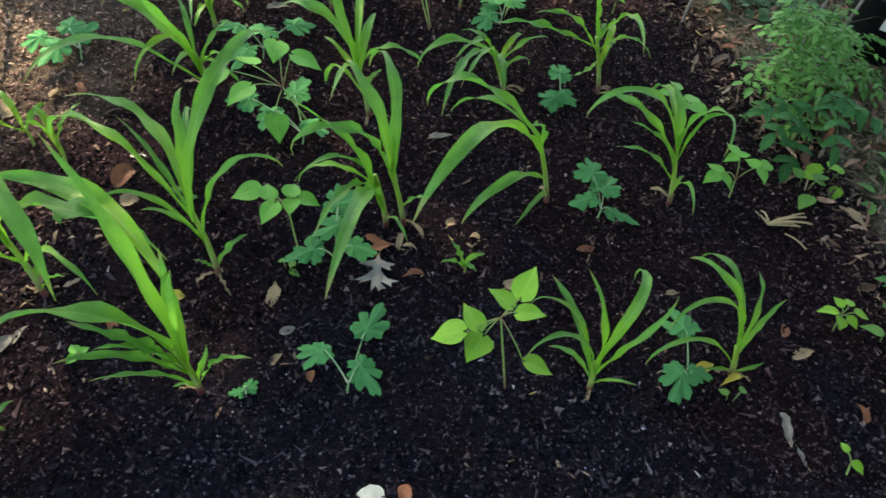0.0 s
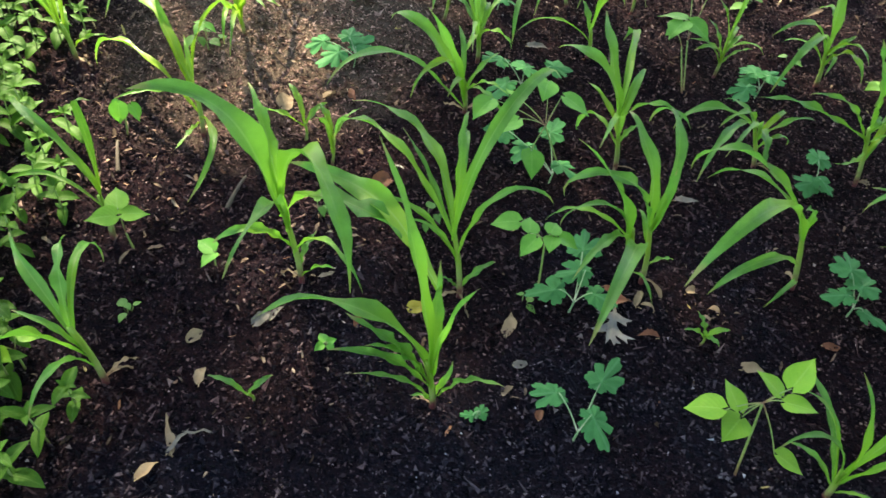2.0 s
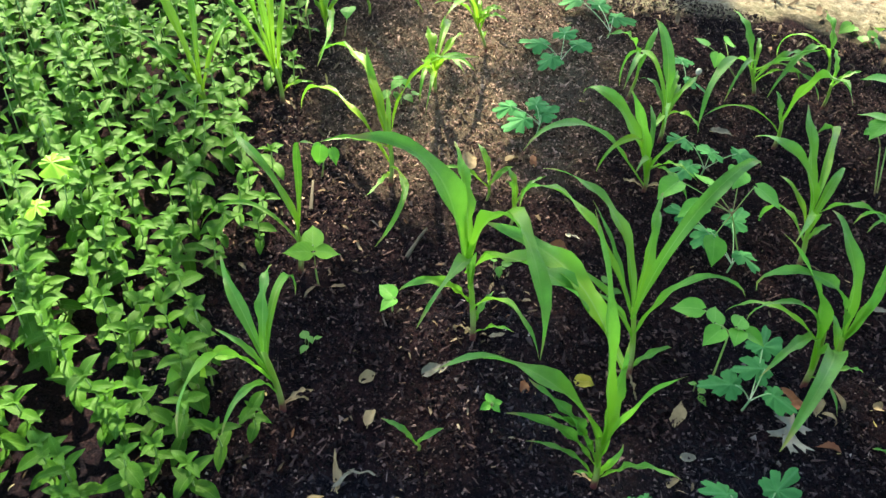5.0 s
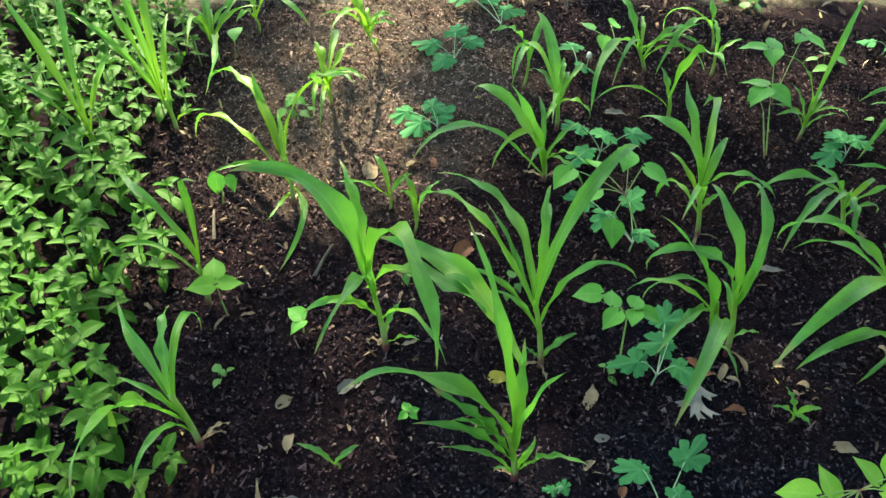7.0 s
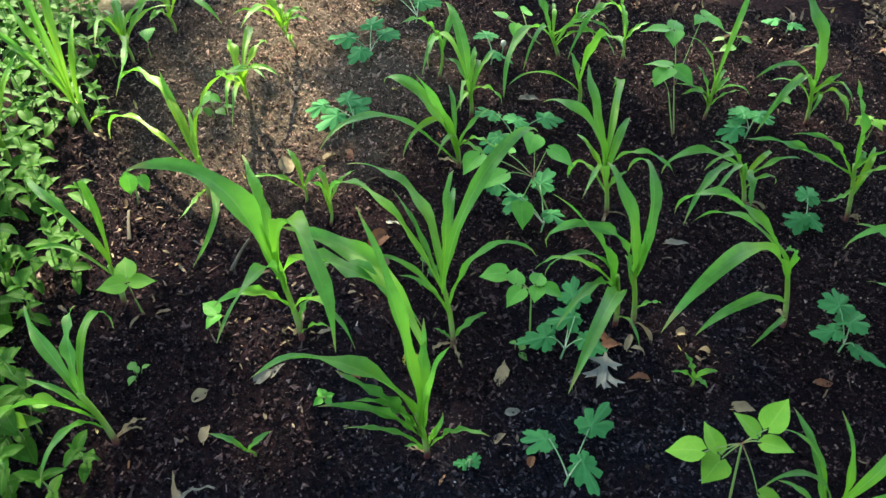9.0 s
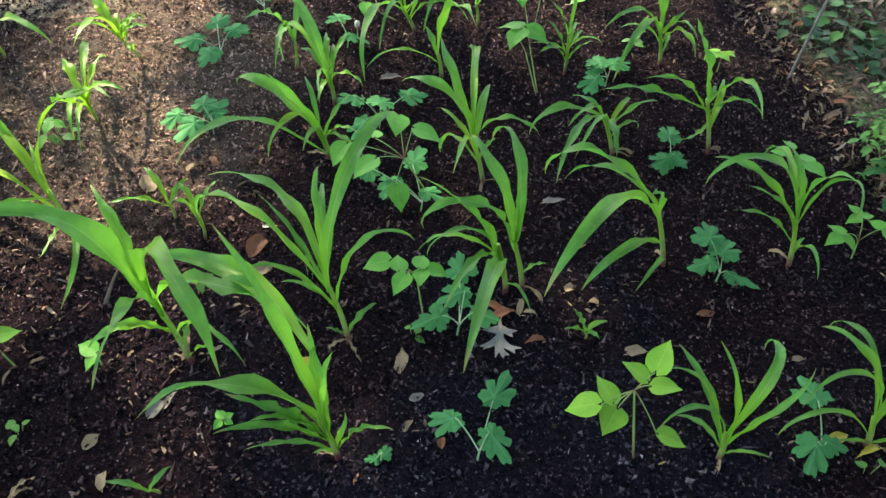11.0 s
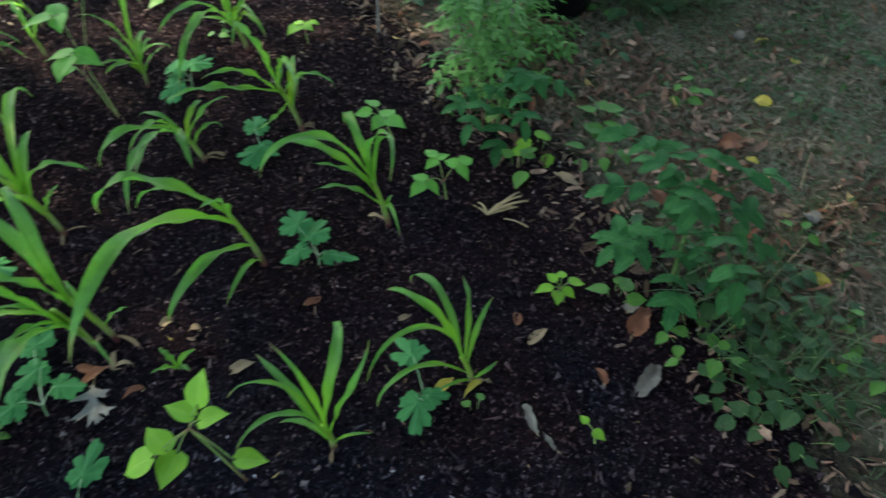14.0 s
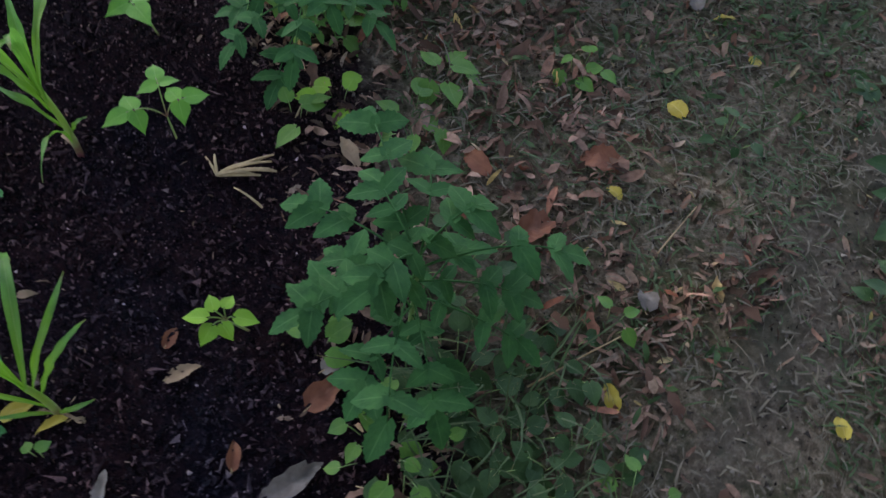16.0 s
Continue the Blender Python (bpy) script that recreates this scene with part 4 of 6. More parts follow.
def mint_parts(r, height, turn):
    """Stem points and leaf rows (place, azimuth, length, slope) of one mint sprig."""
    lean = np.array((r.uniform(-0.16, 0.16), r.uniform(-0.16, 0.16), 1.0)) * height
    knots = int(height / 0.033)
    rows = []
    for k in range(1, knots + 1):
        s = k / knots
        p = lean * s
        size = (0.047 if s < 0.85 else 0.038) * r.uniform(0.75, 1.2)
        up = 6 if s < 0.6 else 22 + 25 * (s - 0.6)
        for a in (0, 180):
            rows.append((p, turn + 90 * (k % 2) + a + r.uniform(-14, 14), size, up + r.uniform(-16, 12)))
    for a in (0, 90, 180, 270):
        rows.append((lean, turn + a + r.uniform(-15, 15), 0.024 * r.uniform(0.8, 1.2), 42))
    return lean, rows


MINT_SHAPES = []
for k in range(4):
    Vk, Uk, nk, mk = leaflet_sheet((0, 0, 0), 0, 1.0, 0, wide=0.43 + 0.045 * k, cup=0.30, point=1.0, curl=20 + 12 * k, n=8, m=5)
    MINT_SHAPES.append((np.array(Vk), Uk, grid_faces(nk, mk)))
    me = bpy.data.meshes.new("mint_leaf")
    me.from_pydata([tuple(v) for v in Vk], [], grid_faces(nk, mk))
    me.uv_layers.new(name="UVMap")
    for lp, d in zip(me.loops, me.uv_layers[0].data):
        d.uv = Uk[lp.vertex_index]
    me.materials.append(MINT)
    me.polygons.foreach_set("use_smooth", [True] * len(me.polygons))
    MINT_SHAPES[k] += (me,)

mr = np.random.default_rng(31)
spots = []
for gy in np.arange(-0.65, 3.0, 0.076):
    for gx in np.arange(-3.0, -0.85, 0.076):
        x, y = gx + mr.uniform(-0.03, 0.03), gy + mr.uniform(-0.03, 0.03)
        gap = noise.noise((x * 3.1, y * 3.1, 7.7))
        inside = mint_edge(y) - x
        if x < -2.55 + 0.5 * noise.noise((1.1, y * 1.3, 5.0)) or not -0.45 + 0.3 * noise.noise((x * 1.6, 2.0, 5.0)) < y < 2.65 + 0.5 * noise.noise((x * 1.6, 6.0, 5.0)):
            continue
        if inside < 0.0 or gap < (-0.40 if y > 0.5 else -0.75) or (y > 0.5 and inside < 0.14 and mr.random() < 0.3):
            continue
        h = min(0.30, 0.10 + 0.32 * inside) * mr.uniform(0.75, 1.15) * (0.9 if y < 0.4 else 1.0)
        if y > 1.25:
            h *= 0.85
        spots.append((inside + 0.15 * abs(y - 0.8), x, y, max(0.07, h)))
spots.sort()
near, rest = spots[:190], spots[190:]
for _, x, y, h in near:
    root = plant("mint_sprig", x, y, "leafy green mint sprig with paired leaves", "mint sprig", "mint sprigs")
    lean, rows = mint_parts(mr, h, mr.uniform(0, 90))
    stem(root, (0, 0, -0.01), lean, 0.0022, 0.0013, MINT_STEM, "stem", 0.0, 5)
    for p, az, size, up in rows:
        ob = new("leaf", MINT_SHAPES[mr.integers(4)][3])
        ob.parent = root
        ob.matrix_local = Matrix.Translation(p) @ Euler((radians(mr.uniform(-15, 15)), radians(-up), radians(az))).to_matrix().to_4x4() @ Matrix.Scale(size, 4)
V, F, U = [], [], []
for _, x, y, h in rest:
    lean, rows = mint_parts(mr, h, mr.uniform(0, 90))
    o = np.array((x, y, ground_z(x, y)))
    for p, az, size, up in rows:
        v0, u0, f0, _ = MINT_SHAPES[mr.integers(4)]
        R = np.array(Euler((radians(mr.uniform(-15, 15)), radians(-up), radians(az))).to_matrix())
        off = len(V)
        V.extend(o + p + size * (v0 @ R.T))
        U.extend(u0)
        F.extend(tuple(i + off for i in f) for f in f0)
tagged(link_mesh("mint_patch", V, F, MINT, None, "", U), "dense bed of green mint foliage at the edge of the soil", "mint patch", kind="stuff")
V, F, U = [], [], []
for _, x, y, h in rest:
    o = np.array((x, y, ground_z(x, y) - 0.01))
    v, f, u = tube([o, o + (0.01, 0.0, h * 0.5), o + (0.0, 0.01, h)], [0.0022, 0.002, 0.0014], 5, len(V))
    V.extend(v), F.extend(f), U.extend(u)
tagged(link_mesh("mint_stalks", V, F, MINT_STEM, None, "", U), "thin brown-green mint stalks under the foliage", "mint stalks", kind="stuff")


# ---- tomato plants and weeds along the path ----
def compound_leaf(parent, foot, az, length, rise, mat, r, pairs=4, leafsize=0.085, rows=11, cols=5):
    """A feathered leaf: a rachis with paired toothed leaflets and one at its end, in one mesh."""
    n = 9
    P = blade_path(foot, az, length, rise, 75, 1.3, r.uniform(-25, 25), n)
    V, F, U = tube(P, [0.0022 * (1 - 0.6 * i / (n - 1)) for i in range(n)], 5)
    for k in range(pairs):
        s = 0.28 + 0.6 * k / max(1, pairs - 1)
        p = P[min(n - 1, int(round(s * (n - 1))))]
        for sg in (-1, 1):
            size = leafsize * (0.62 + 0.5 * s) * r.uniform(0.8, 1.15)
            broad = 0.10 if leafsize > 0.045 else 0.0
            v, u, a, b = leaflet_sheet(p, az + sg * r.uniform(52, 80), size, r.uniform(-20, 12), roll=r.uniform(-20, 20), wide=r.uniform(0.40, 0.54) + broad, point=0.95, curl=22, teeth=0.10, n=rows, m=cols)
            F += grid_faces(a, b, len(V))
            V += v
            U += u
    v, u, a, b = leaflet_sheet(P[-1], az + r.uniform(-15, 15), leafsize * r.uniform(0.95, 1.2), r.uniform(-35, -10), roll=r.uniform(-15, 15), wide=0.55, point=0.9, curl=30, teeth=0.10, n=rows, m=cols)
    F += grid_faces(a, b, len(V))
    return link_mesh("leaf", V + v, F, mat, parent, "", U + u)


def tomato(x, y, top, leaves, label, seed, leafsize=0.085, mat=TOMATO):
    """leaves: rows of (place on the stem, azimuth, length, rise)."""
    r = np.random.default_rng(seed)
    root = plant("tomato_plant", x, y, label, "tomato plant", "tomato plants")
    t = np.array(top, float)
    stem(root, (0, 0, -0.01), t, 0.0055, 0.003, TOMATO_STEM)
    for h, az, length, rise in leaves:
        compound_leaf(root, t * h, az, length, rise, mat, r, 4 if leafsize < 0.045 else 3, leafsize, *((7, 3) if leafsize < 0.04 else (13, 5)))
    return root


tomato(1.170, 0.65, (0.0, 0.01, 0.28), [
    (0.95, 247, 0.25, 36), (0.9, 145, 0.19, 34), (0.85, 100, 0.28, 38), (0.88, 0, 0.23, 34), (0.8, 192, 0.18, 26), (0.9, 70, 0.17, 45),
    (1.0, 215, 0.12, 60), (1.0, 30, 0.11, 60), (0.6, 325, 0.18, 25), (0.6, 168, 0.16, 20), (0.55, 272, 0.18, 20), (0.5, 45, 0.16, 20),
    (0.5, 225, 0.16, 15), (0.45, 120, 0.17, 15), (0.75, 345, 0.16, 25), (0.95, 118, 0.13, 50), (0.4, 290, 0.15, 10),
], "dark green tomato plant with toothed feathered leaves at the path", 5, 0.055)
t1r = np.random.default_rng(12)
tomato(1.05, 1.42, (0.02, 0.05, 0.29), [
    (h, k * 137.5 % 360, t1r.uniform(0.9, 1.15) * (0.185 - 0.085 * h), t1r.uniform(5, 55)) for k, h in enumerate(t1r.uniform(0.16, 1.0, 84))
], "tall bushy tomato plant with fine feathered leaves", 6, 0.024, TOMATO_FINE)
tomato(1.27, 1.57, (0.0, 0.02, 0.13), [
    (t1r.uniform(0.2, 1.0), k * 137.5 % 360, t1r.uniform(0.12, 0.20), t1r.uniform(5, 40)) for k in range(54)
], "low bushy tomato plant beside the black pot", 7, 0.024, TOMATO_FINE)
tomato(1.05, 1.30, (0.01, 0.0, 0.17), [
    (0.9, 262, 0.20, 35), (0.8, 215, 0.18, 25), (0.9, 320, 0.17, 35), (0.7, 180, 0.14, 30), (1.0, 285, 0.12, 50), (0.6, 20, 0.15, 25), (0.5, 240, 0.15, 10),
], "young tomato plant with broad dark leaves beside the bed", 8, 0.050)


def weed(x, y, n, spread, size, label, mat=VINE, seed=1, wide=0.8):
    """A low broad-leaved weed: leaves on short stalks round one foot."""
    r = np.random.default_rng(seed)
    root = plant("weed", x, y, label, "weed", "weeds")
    for k in range(n):
        az = k * 137.5 + r.uniform(-25, 25)
        d = spread * math.sqrt((k + 0.6) / n)
        p = np.array((d * math.cos(radians(az)), d * math.sin(radians(az)), r.uniform(0.012, 0.045)))
        stem(root, (0.55 * p[0], 0.55 * p[1], -0.004), p, 0.0010, 0.0008, MINT_STEM, "stalk", 0.004, 5)
        leaflet(root, "leaf", p, az + r.uniform(-60, 60), size * r.uniform(0.75, 1.2), r.uniform(-25, 10), mat, roll=r.uniform(-18, 18), wide=wide, n=8, m=5)
    return root


DARKWEED = broad_material("dull_weed_leaf", (0.020, 0.070, 0.020), (0.045, 0.115, 0.03), (0.07, 0.14, 0.05), 0.6, 0.2, 5.0)
for i, (x, y, n, sp, sz, lb, mt) in enumerate((
    (1.105, 1.16, 5, 0.05, 0.05, "yellow-green weed at the edge of the bed", BEAN_BRIGHT),
    (1.32, 1.20, 6, 0.05, 0.05, "green weed with heart-shaped leaves", VINE),
    (1.50, 1.45, 5, 0.06, 0.05, "dull green weed near the pot", DARKWEED),
    (1.24, 1.10, 6, 0.07, 0.05, "green weed with heart-shaped leaves", VINE),
    (1.12, 0.48, 14, 0.09, 0.036, "spreading green weed below the tomato plant", VINE),
    (1.03, 0.66, 4, 0.04, 0.045, "small green weed beside a dry leaf", VINE),
    (1.12, 1.35, 5, 0.06, 0.055, "broad-leaved weed at the foot of a tomato plant", VINE),
    (1.52, 0.64, 3, 0.03, 0.035, "small weed on the trodden path", VINE),
    (1.12, 0.35, 12, 0.09, 0.036, "spreading green weed at the edge of the path", DARKWEED),
    (1.22, 0.33, 8, 0.09, 0.045, "low green weed on the path", DARKWEED),
    (1.02, 1.12, 4, 0.04, 0.045, "green seedling weed near straw", VINE),
    (2.05, 0.62, 5, 0.06, 0.045, "low broad-leaved weed beside the path", DARKWEED),
    (2.25, 1.05, 6, 0.08, 0.055, "low broad-leaved weed beside the path", DARKWEED),
    (1.92, 0.28, 5, 0.06, 0.045, "low broad-leaved weed beside the path", DARKWEED),
    (0.07, 2.68, 6, 0.06, 0.05, "green weed at the far end of the bed", VINE),
    (0.33, 2.30, 5, 0.05, 0.045, "green weed at the far end of the bed", VINE),
    (-0.26, 0.86, 3, 0.015, 0.02, "tiny green weed in bare soil", VINE),
    (-0.74, 0.98, 4, 0.02, 0.022, "tiny green weed in bare soil", VINE),
    (-1.02, 0.62, 4, 0.02, 0.022, "tiny green weed in bare soil", VINE),
    (-0.50, 1.02, 4, 0.03, 0.025, "tiny green weed in bare soil", VINE),
    (1.20, 0.42, 14, 0.10, 0.038, "dark low weed spreading under the tomato plant", DARKWEED),
    (1.31, 0.48, 13, 0.10, 0.036, "dark low weed spreading under the tomato plant", DARKWEED),
    (1.16, 0.25, 14, 0.10, 0.040, "dark low weed at the edge of the path", DARKWEED),
    (1.32, 0.29, 14, 0.11, 0.036, "dark low weed at the edge of the path", DARKWEED),
    (1.40, 0.40, 10, 0.09, 0.034, "dark low weed at the edge of the path", DARKWEED),
    (1.40, 0.58, 9, 0.08, 0.036, "dark low weed beside the tomato plant", DARKWEED),
    (1.24, 0.56, 12, 0.09, 0.040, "dark low weed under the tomato plant", DARKWEED),
    (1.34, 0.66, 11, 0.09, 0.038, "dark low weed under the tomato plant", DARKWEED),
    (1.28, 0.78, 10, 0.09, 0.036, "dark low weed under the tomato plant", DARKWEED),
    (1.30, 0.40, 12, 0.09, 0.036, "dark low weed at the edge of the path", DARKWEED),
    (1.45, 0.30, 12, 0.10, 0.036, "green low weed at the edge of the path", VINE),
    (2.18, 0.80, 9, 0.11, 0.060, "clump of dark broad-leaved weed beside the path", DARKWEED),
    (2.12, 0.45, 9, 0.11, 0.055, "clump of dark broad-leaved weed beside the path", DARKWEED),
    (2.28, 0.60, 9, 0.11, 0.060, "clump of dark broad-leaved weed beside the path", DARKWEED),
    (1.72, 1.62, 10, 0.10, 0.050, "green weed at the foot of the pot", DARKWEED),
    (1.60, 1.20, 6, 0.05, 0.035, "small green weed among dry leaves", VINE),
    (1.86, 1.00, 7, 0.05, 0.032, "small green weed among dry leaves", DARKWEED),
    (1.14, 2.02, 18, 0.11, 0.050, "blue-green broad-leaved weed behind the tomato plant", DARKWEED),
    (1.25, 1.93, 20, 0.11, 0.048, "blue-green broad-leaved weed behind the tomato plant", DARKWEED),
    (1.34, 2.05, 20, 0.12, 0.050, "blue-green broad-leaved weed behind the tomato plant", DARKWEED),
    (1.20, 2.16, 18, 0.12, 0.050, "green weed at the far side of the tomato plants", VINE),
    (1.33, 1.83, 16, 0.10, 0.046, "green weed beside the black pot", VINE),
    (1.02, 2.12, 7, 0.07, 0.045, "green weed beside a stake", DARKWEED),
    (1.60, 1.66, 4, 0.03, 0.050, "round-leaved green weed at the foot of the pot", VINE),
    (0.62, 0.53, 2, 0.015, 0.02, "tiny pale weed beside a corn plant", VINE),
    (-1.20, 1.50, 5, 0.04, 0.035, "small weed in sunlit soil", VINE),
    (0.45, 2.02, 4, 0.03, 0.03, "small weed behind the corn", VINE),
)):
    weed(x, y, n, sp, sz, lb, mt, 40 + i)


# ---- fallen leaves and bits that lie singly ----
def fallen_leaf(x, y, az, size, mat, label, wide=0.45, curl=-14.0, lift=0.004, cup=0.35, tilt=0.0):
    root = tagged(new("fallen_leaf"), label, "fallen leaf", "fallen leaves")
    root.location = (x - 0.5 * size * math.cos(radians(az)), y - 0.5 * size * math.sin(radians(az)), ground_z(x, y) + lift)
    r = np.random.default_rng(int(abs(x * 7919 + y * 104729)))
    V, U, n, m = leaflet_sheet((0, 0, 0), az, size, -curl * 0.5 + tilt, r.uniform(-28, 28), wide=wide * r.uniform(0.85, 1.1), curl=-curl * r.uniform(0.8, 2.2), cup=cup * r.uniform(0.6, 2.2), point=r.uniform(0.7, 1.4), teeth=r.choice((0.0, 0.05, 0.09)), n=12, m=7)
    V = np.array(V)
    for v in V:
        v[:2] += 0.10 * size * np.array((noise.noise((v[0] * 60, v[1] * 60, x * 9)), noise.noise((v[0] * 60, v[1] * 60, y * 9 + 5))))
        v[2] += 0.08 * size * noise.noise((v[0] * 90, v[1] * 90, x + y))
    V[:, 2] -= min(0.0, V[:, 2].min() + 0.002)
    link_mesh("blade", V, grid_faces(n, m), mat, root, "", U)
    d = (-0.18 * size * math.cos(radians(az + 10)), -0.18 * size * math.sin(radians(az + 10)), 0.002)
    stem(root, (0, 0, 0), d, 0.0011, 0.0008, STRAW, "stalk", 0.0, 4)
    return root


for x, y, az, size, mat, lb, wide, curl in (
    (-0.286, 0.80, 85, 0.062, DRY_TAN, "pale tan pointed leaf lying on the soil", 0.42, -10),
    (-0.002, 0.833, 185, 0.040, DRY_RED, "rust-red dry leaf lying on the soil", 0.75, -22),
    (-0.875, 0.609, 60, 0.035, DRY_TAN, "small curled tan leaf on the soil", 0.7, -40),
    (-0.835, 0.530, 100, 0.040, DRY_TAN, "small tan leaf beside a sprout", 0.6, -20),
    (-0.474, 0.784, 15, 0.040, YELLOW, "pale yellow leaf lying on the soil", 0.6, -15),
    (-0.587, 0.726, 95, 0.030, DRY_RED, "small orange-red leaf on the soil", 0.7, -20),
    (-0.204, 0.599, 80, 0.024, DRY_RED, "small brown leaf on the soil", 0.7, -15),
    (-0.322, 1.808, 10, 0.060, DRY_GREY, "greyish dry leaf below the corn", 0.4, -12),
    (1.771, 1.086, 110, 0.047, YELLOW, "bright yellow leaf on the path", 0.8, -25),
    (1.584, 0.678, 80, 0.045, DRY_GREY, "whitish curled leaf on the path", 0.8, -55),
    (1.478, 0.517, 95, 0.048, YELLOW, "pale yellow leaf on the path", 0.6, -30),
    (1.849, 0.420, 80, 0.038, YELLOW, "small yellow leaf on the path", 0.6, -20),
    (2.000, 1.203, 30, 0.034, YELLOW, "small orange-yellow leaf on the path", 0.8, -30),
    (1.964, 1.330, 175, 0.050, YELLOW, "yellow leaf on the path", 0.5, -30),
    (1.920, 1.381, 80, 0.045, DRY_GREY, "pale leaf on the path", 0.8, -20),
    (1.578, 0.972, 160, 0.075, DRY_RED, "red-brown broad leaf on the path", 0.8, -35),
    (1.590, 0.900, 120, 0.035, YELLOW, "small cream leaf on the path", 0.6, -25),
    (1.046, 0.582, 30, 0.090, DRY_RED, "large red-brown curled leaf below the tomato plant", 0.55, -45),
    (1.060, 0.625, 20, 0.060, DRY_GREY, "pink-grey dry leaf below the tomato plant", 0.5, -20),
    (0.981, 0.452, 28, 0.100, DRY_GREY, "long grey-brown leaf at the edge of the bed", 0.35, -14),
    (0.821, 0.635, 15, 0.050, DRY_TAN, "curled tan-orange leaf on the soil", 0.45, -30),
    (0.890, 0.502, 80, 0.045, DRY_RED, "pinkish dry leaf on the soil", 0.5, -30),
    (0.800, 0.700, 60, 0.035, DRY_RED, "small brown leaf beside a seedling", 0.6, -20),
    (0.708, 0.470, 85, 0.065, DRY_GREY, "grey-white folded leaf lying on the soil", 0.30, -22),
    (0.722, 0.412, 100, 0.055, DRY_GREY, "grey-white folded leaf lying on the soil", 0.22, -12),
    (1.109, 1.040, 105, 0.075, DRY_TAN, "long tan leaf at the edge of the bed", 0.35, -18),
    (-0.627, 1.113, 60, 0.060, DRY_RED, "rust-brown leaf among the corn", 0.7, -40),
    (-0.600, 1.040, 20, 0.040, DRY_TAN, "orange-tan leaf among the corn", 0.7, -40),
    (-0.606, 1.178, 5, 0.034, CHIP, "whitish leaf fragment on the soil", 0.5, -10),
    (-0.925, 1.330, 80, 0.060, DRY_TAN, "tan leaf caught on a corn seedling", 0.8, -20),
    (-0.829, 1.395, 60, 0.045, DRY_TAN, "small tan leaf on the soil", 0.6, -20),
    (-0.782, 1.415, 110, 0.045, DRY_RED, "small rust-red leaf on the soil", 0.5, -30),
    (0.225, 0.812, 10, 0.052, DRY_TAN, "orange-tan leaf behind a bean seedling", 0.5, -30),
    (-0.846, 0.407, 120, 0.075, DRY_TAN, "withered tan seedling leaf lying on the soil", 0.16, -25),
    (-0.820, 0.400, 70, 0.055, DRY_GREY, "withered grey leaf lying on the soil", 0.14, -20),
    (-0.790, 0.420, 15, 0.050, DRY_GREY, "withered grey leaf lying on the soil", 0.15, -15),
    (-0.847, 0.335, 60, 0.045, DRY_TAN, "curled tan leaf lying on the soil", 0.5, -60),
    (-0.766, 0.681, 60, 0.045, DRY_GREY, "grey withered leaf tip on the soil", 0.5, -30),
    (-0.744, 0.701, 70, 0.040, DRY_GREY, "grey withered leaf on the soil", 0.4, -10),
    (-0.104, 0.362, 170, 0.045, CHIP, "cream-coloured leaf at the front of the bed", 0.7, -15),
    (-0.041, 0.365, 90, 0.040, DRY_RED, "brown dry leaf at the front of the bed", 0.5, -30),
    (0.100, 1.275, 12, 0.060, DRY_GREY, "grey-white dry husk on the soil", 0.3, -12),
    (0.408, 0.925, 5, 0.040, DRY_RED, "pinkish dry chip on the soil", 0.4, -10),
    (0.580, 0.800, 5, 0.030, DRY_TAN, "small tan leaf on the soil", 0.5, -20),
    (0.100, 0.985, 30, 0.030, DRY_TAN, "small orange-tan leaf on the soil", 0.7, -45),
    (0.144, 0.949, 150, 0.026, DRY_TAN, "yellow-brown leaf scrap on the soil", 0.7, -55),
    (-0.250, 0.700, 20, 0.030, DRY_GREY, "grey leaf scrap on the soil", 0.5, -15),
    (0.590, 0.605, 20, 0.050, YELLOW, "pale yellow leaf under a corn plant", 0.45, -30),
    (0.630, 0.570, 200, 0.050, YELLOW, "pale yellow leaf under a corn plant", 0.40, -30),
    (1.290, 0.900, 70, 0.070, DRY_RED, "rust-brown broad leaf among weeds", 0.6, -35),
    (1.340, 0.990, 120, 0.070, DRY_RED, "rust-brown broad leaf on the path", 0.6, -25),
    (1.430, 0.840, 30, 0.080, DRY_RED, "faded red-brown leaf on the path", 0.6, -15),
    (-0.055, 0.915, 20, 0.060, DRY_RED, "brown withered husk at the foot of a corn plant", 0.4, -35),
    (-0.020, 0.940, 80, 0.050, DRY_TAN, "tan withered leaf at the foot of a corn plant", 0.3, -70),
    (-0.080, 0.935, 150, 0.055, DRY_RED, "brown withered leaf at the foot of a corn plant", 0.4, -30),
    (0.010, 0.905, 350, 0.045, DRY_TAN, "tan curled leaf at the foot of a corn plant", 0.3, -80),
    (-0.270, 0.640, 60, 0.03, DRY_TAN, "small tan leaf scrap on the soil", 0.4, -15),
):
    fallen_leaf(x, y, az, size, mat, lb, wide, curl)


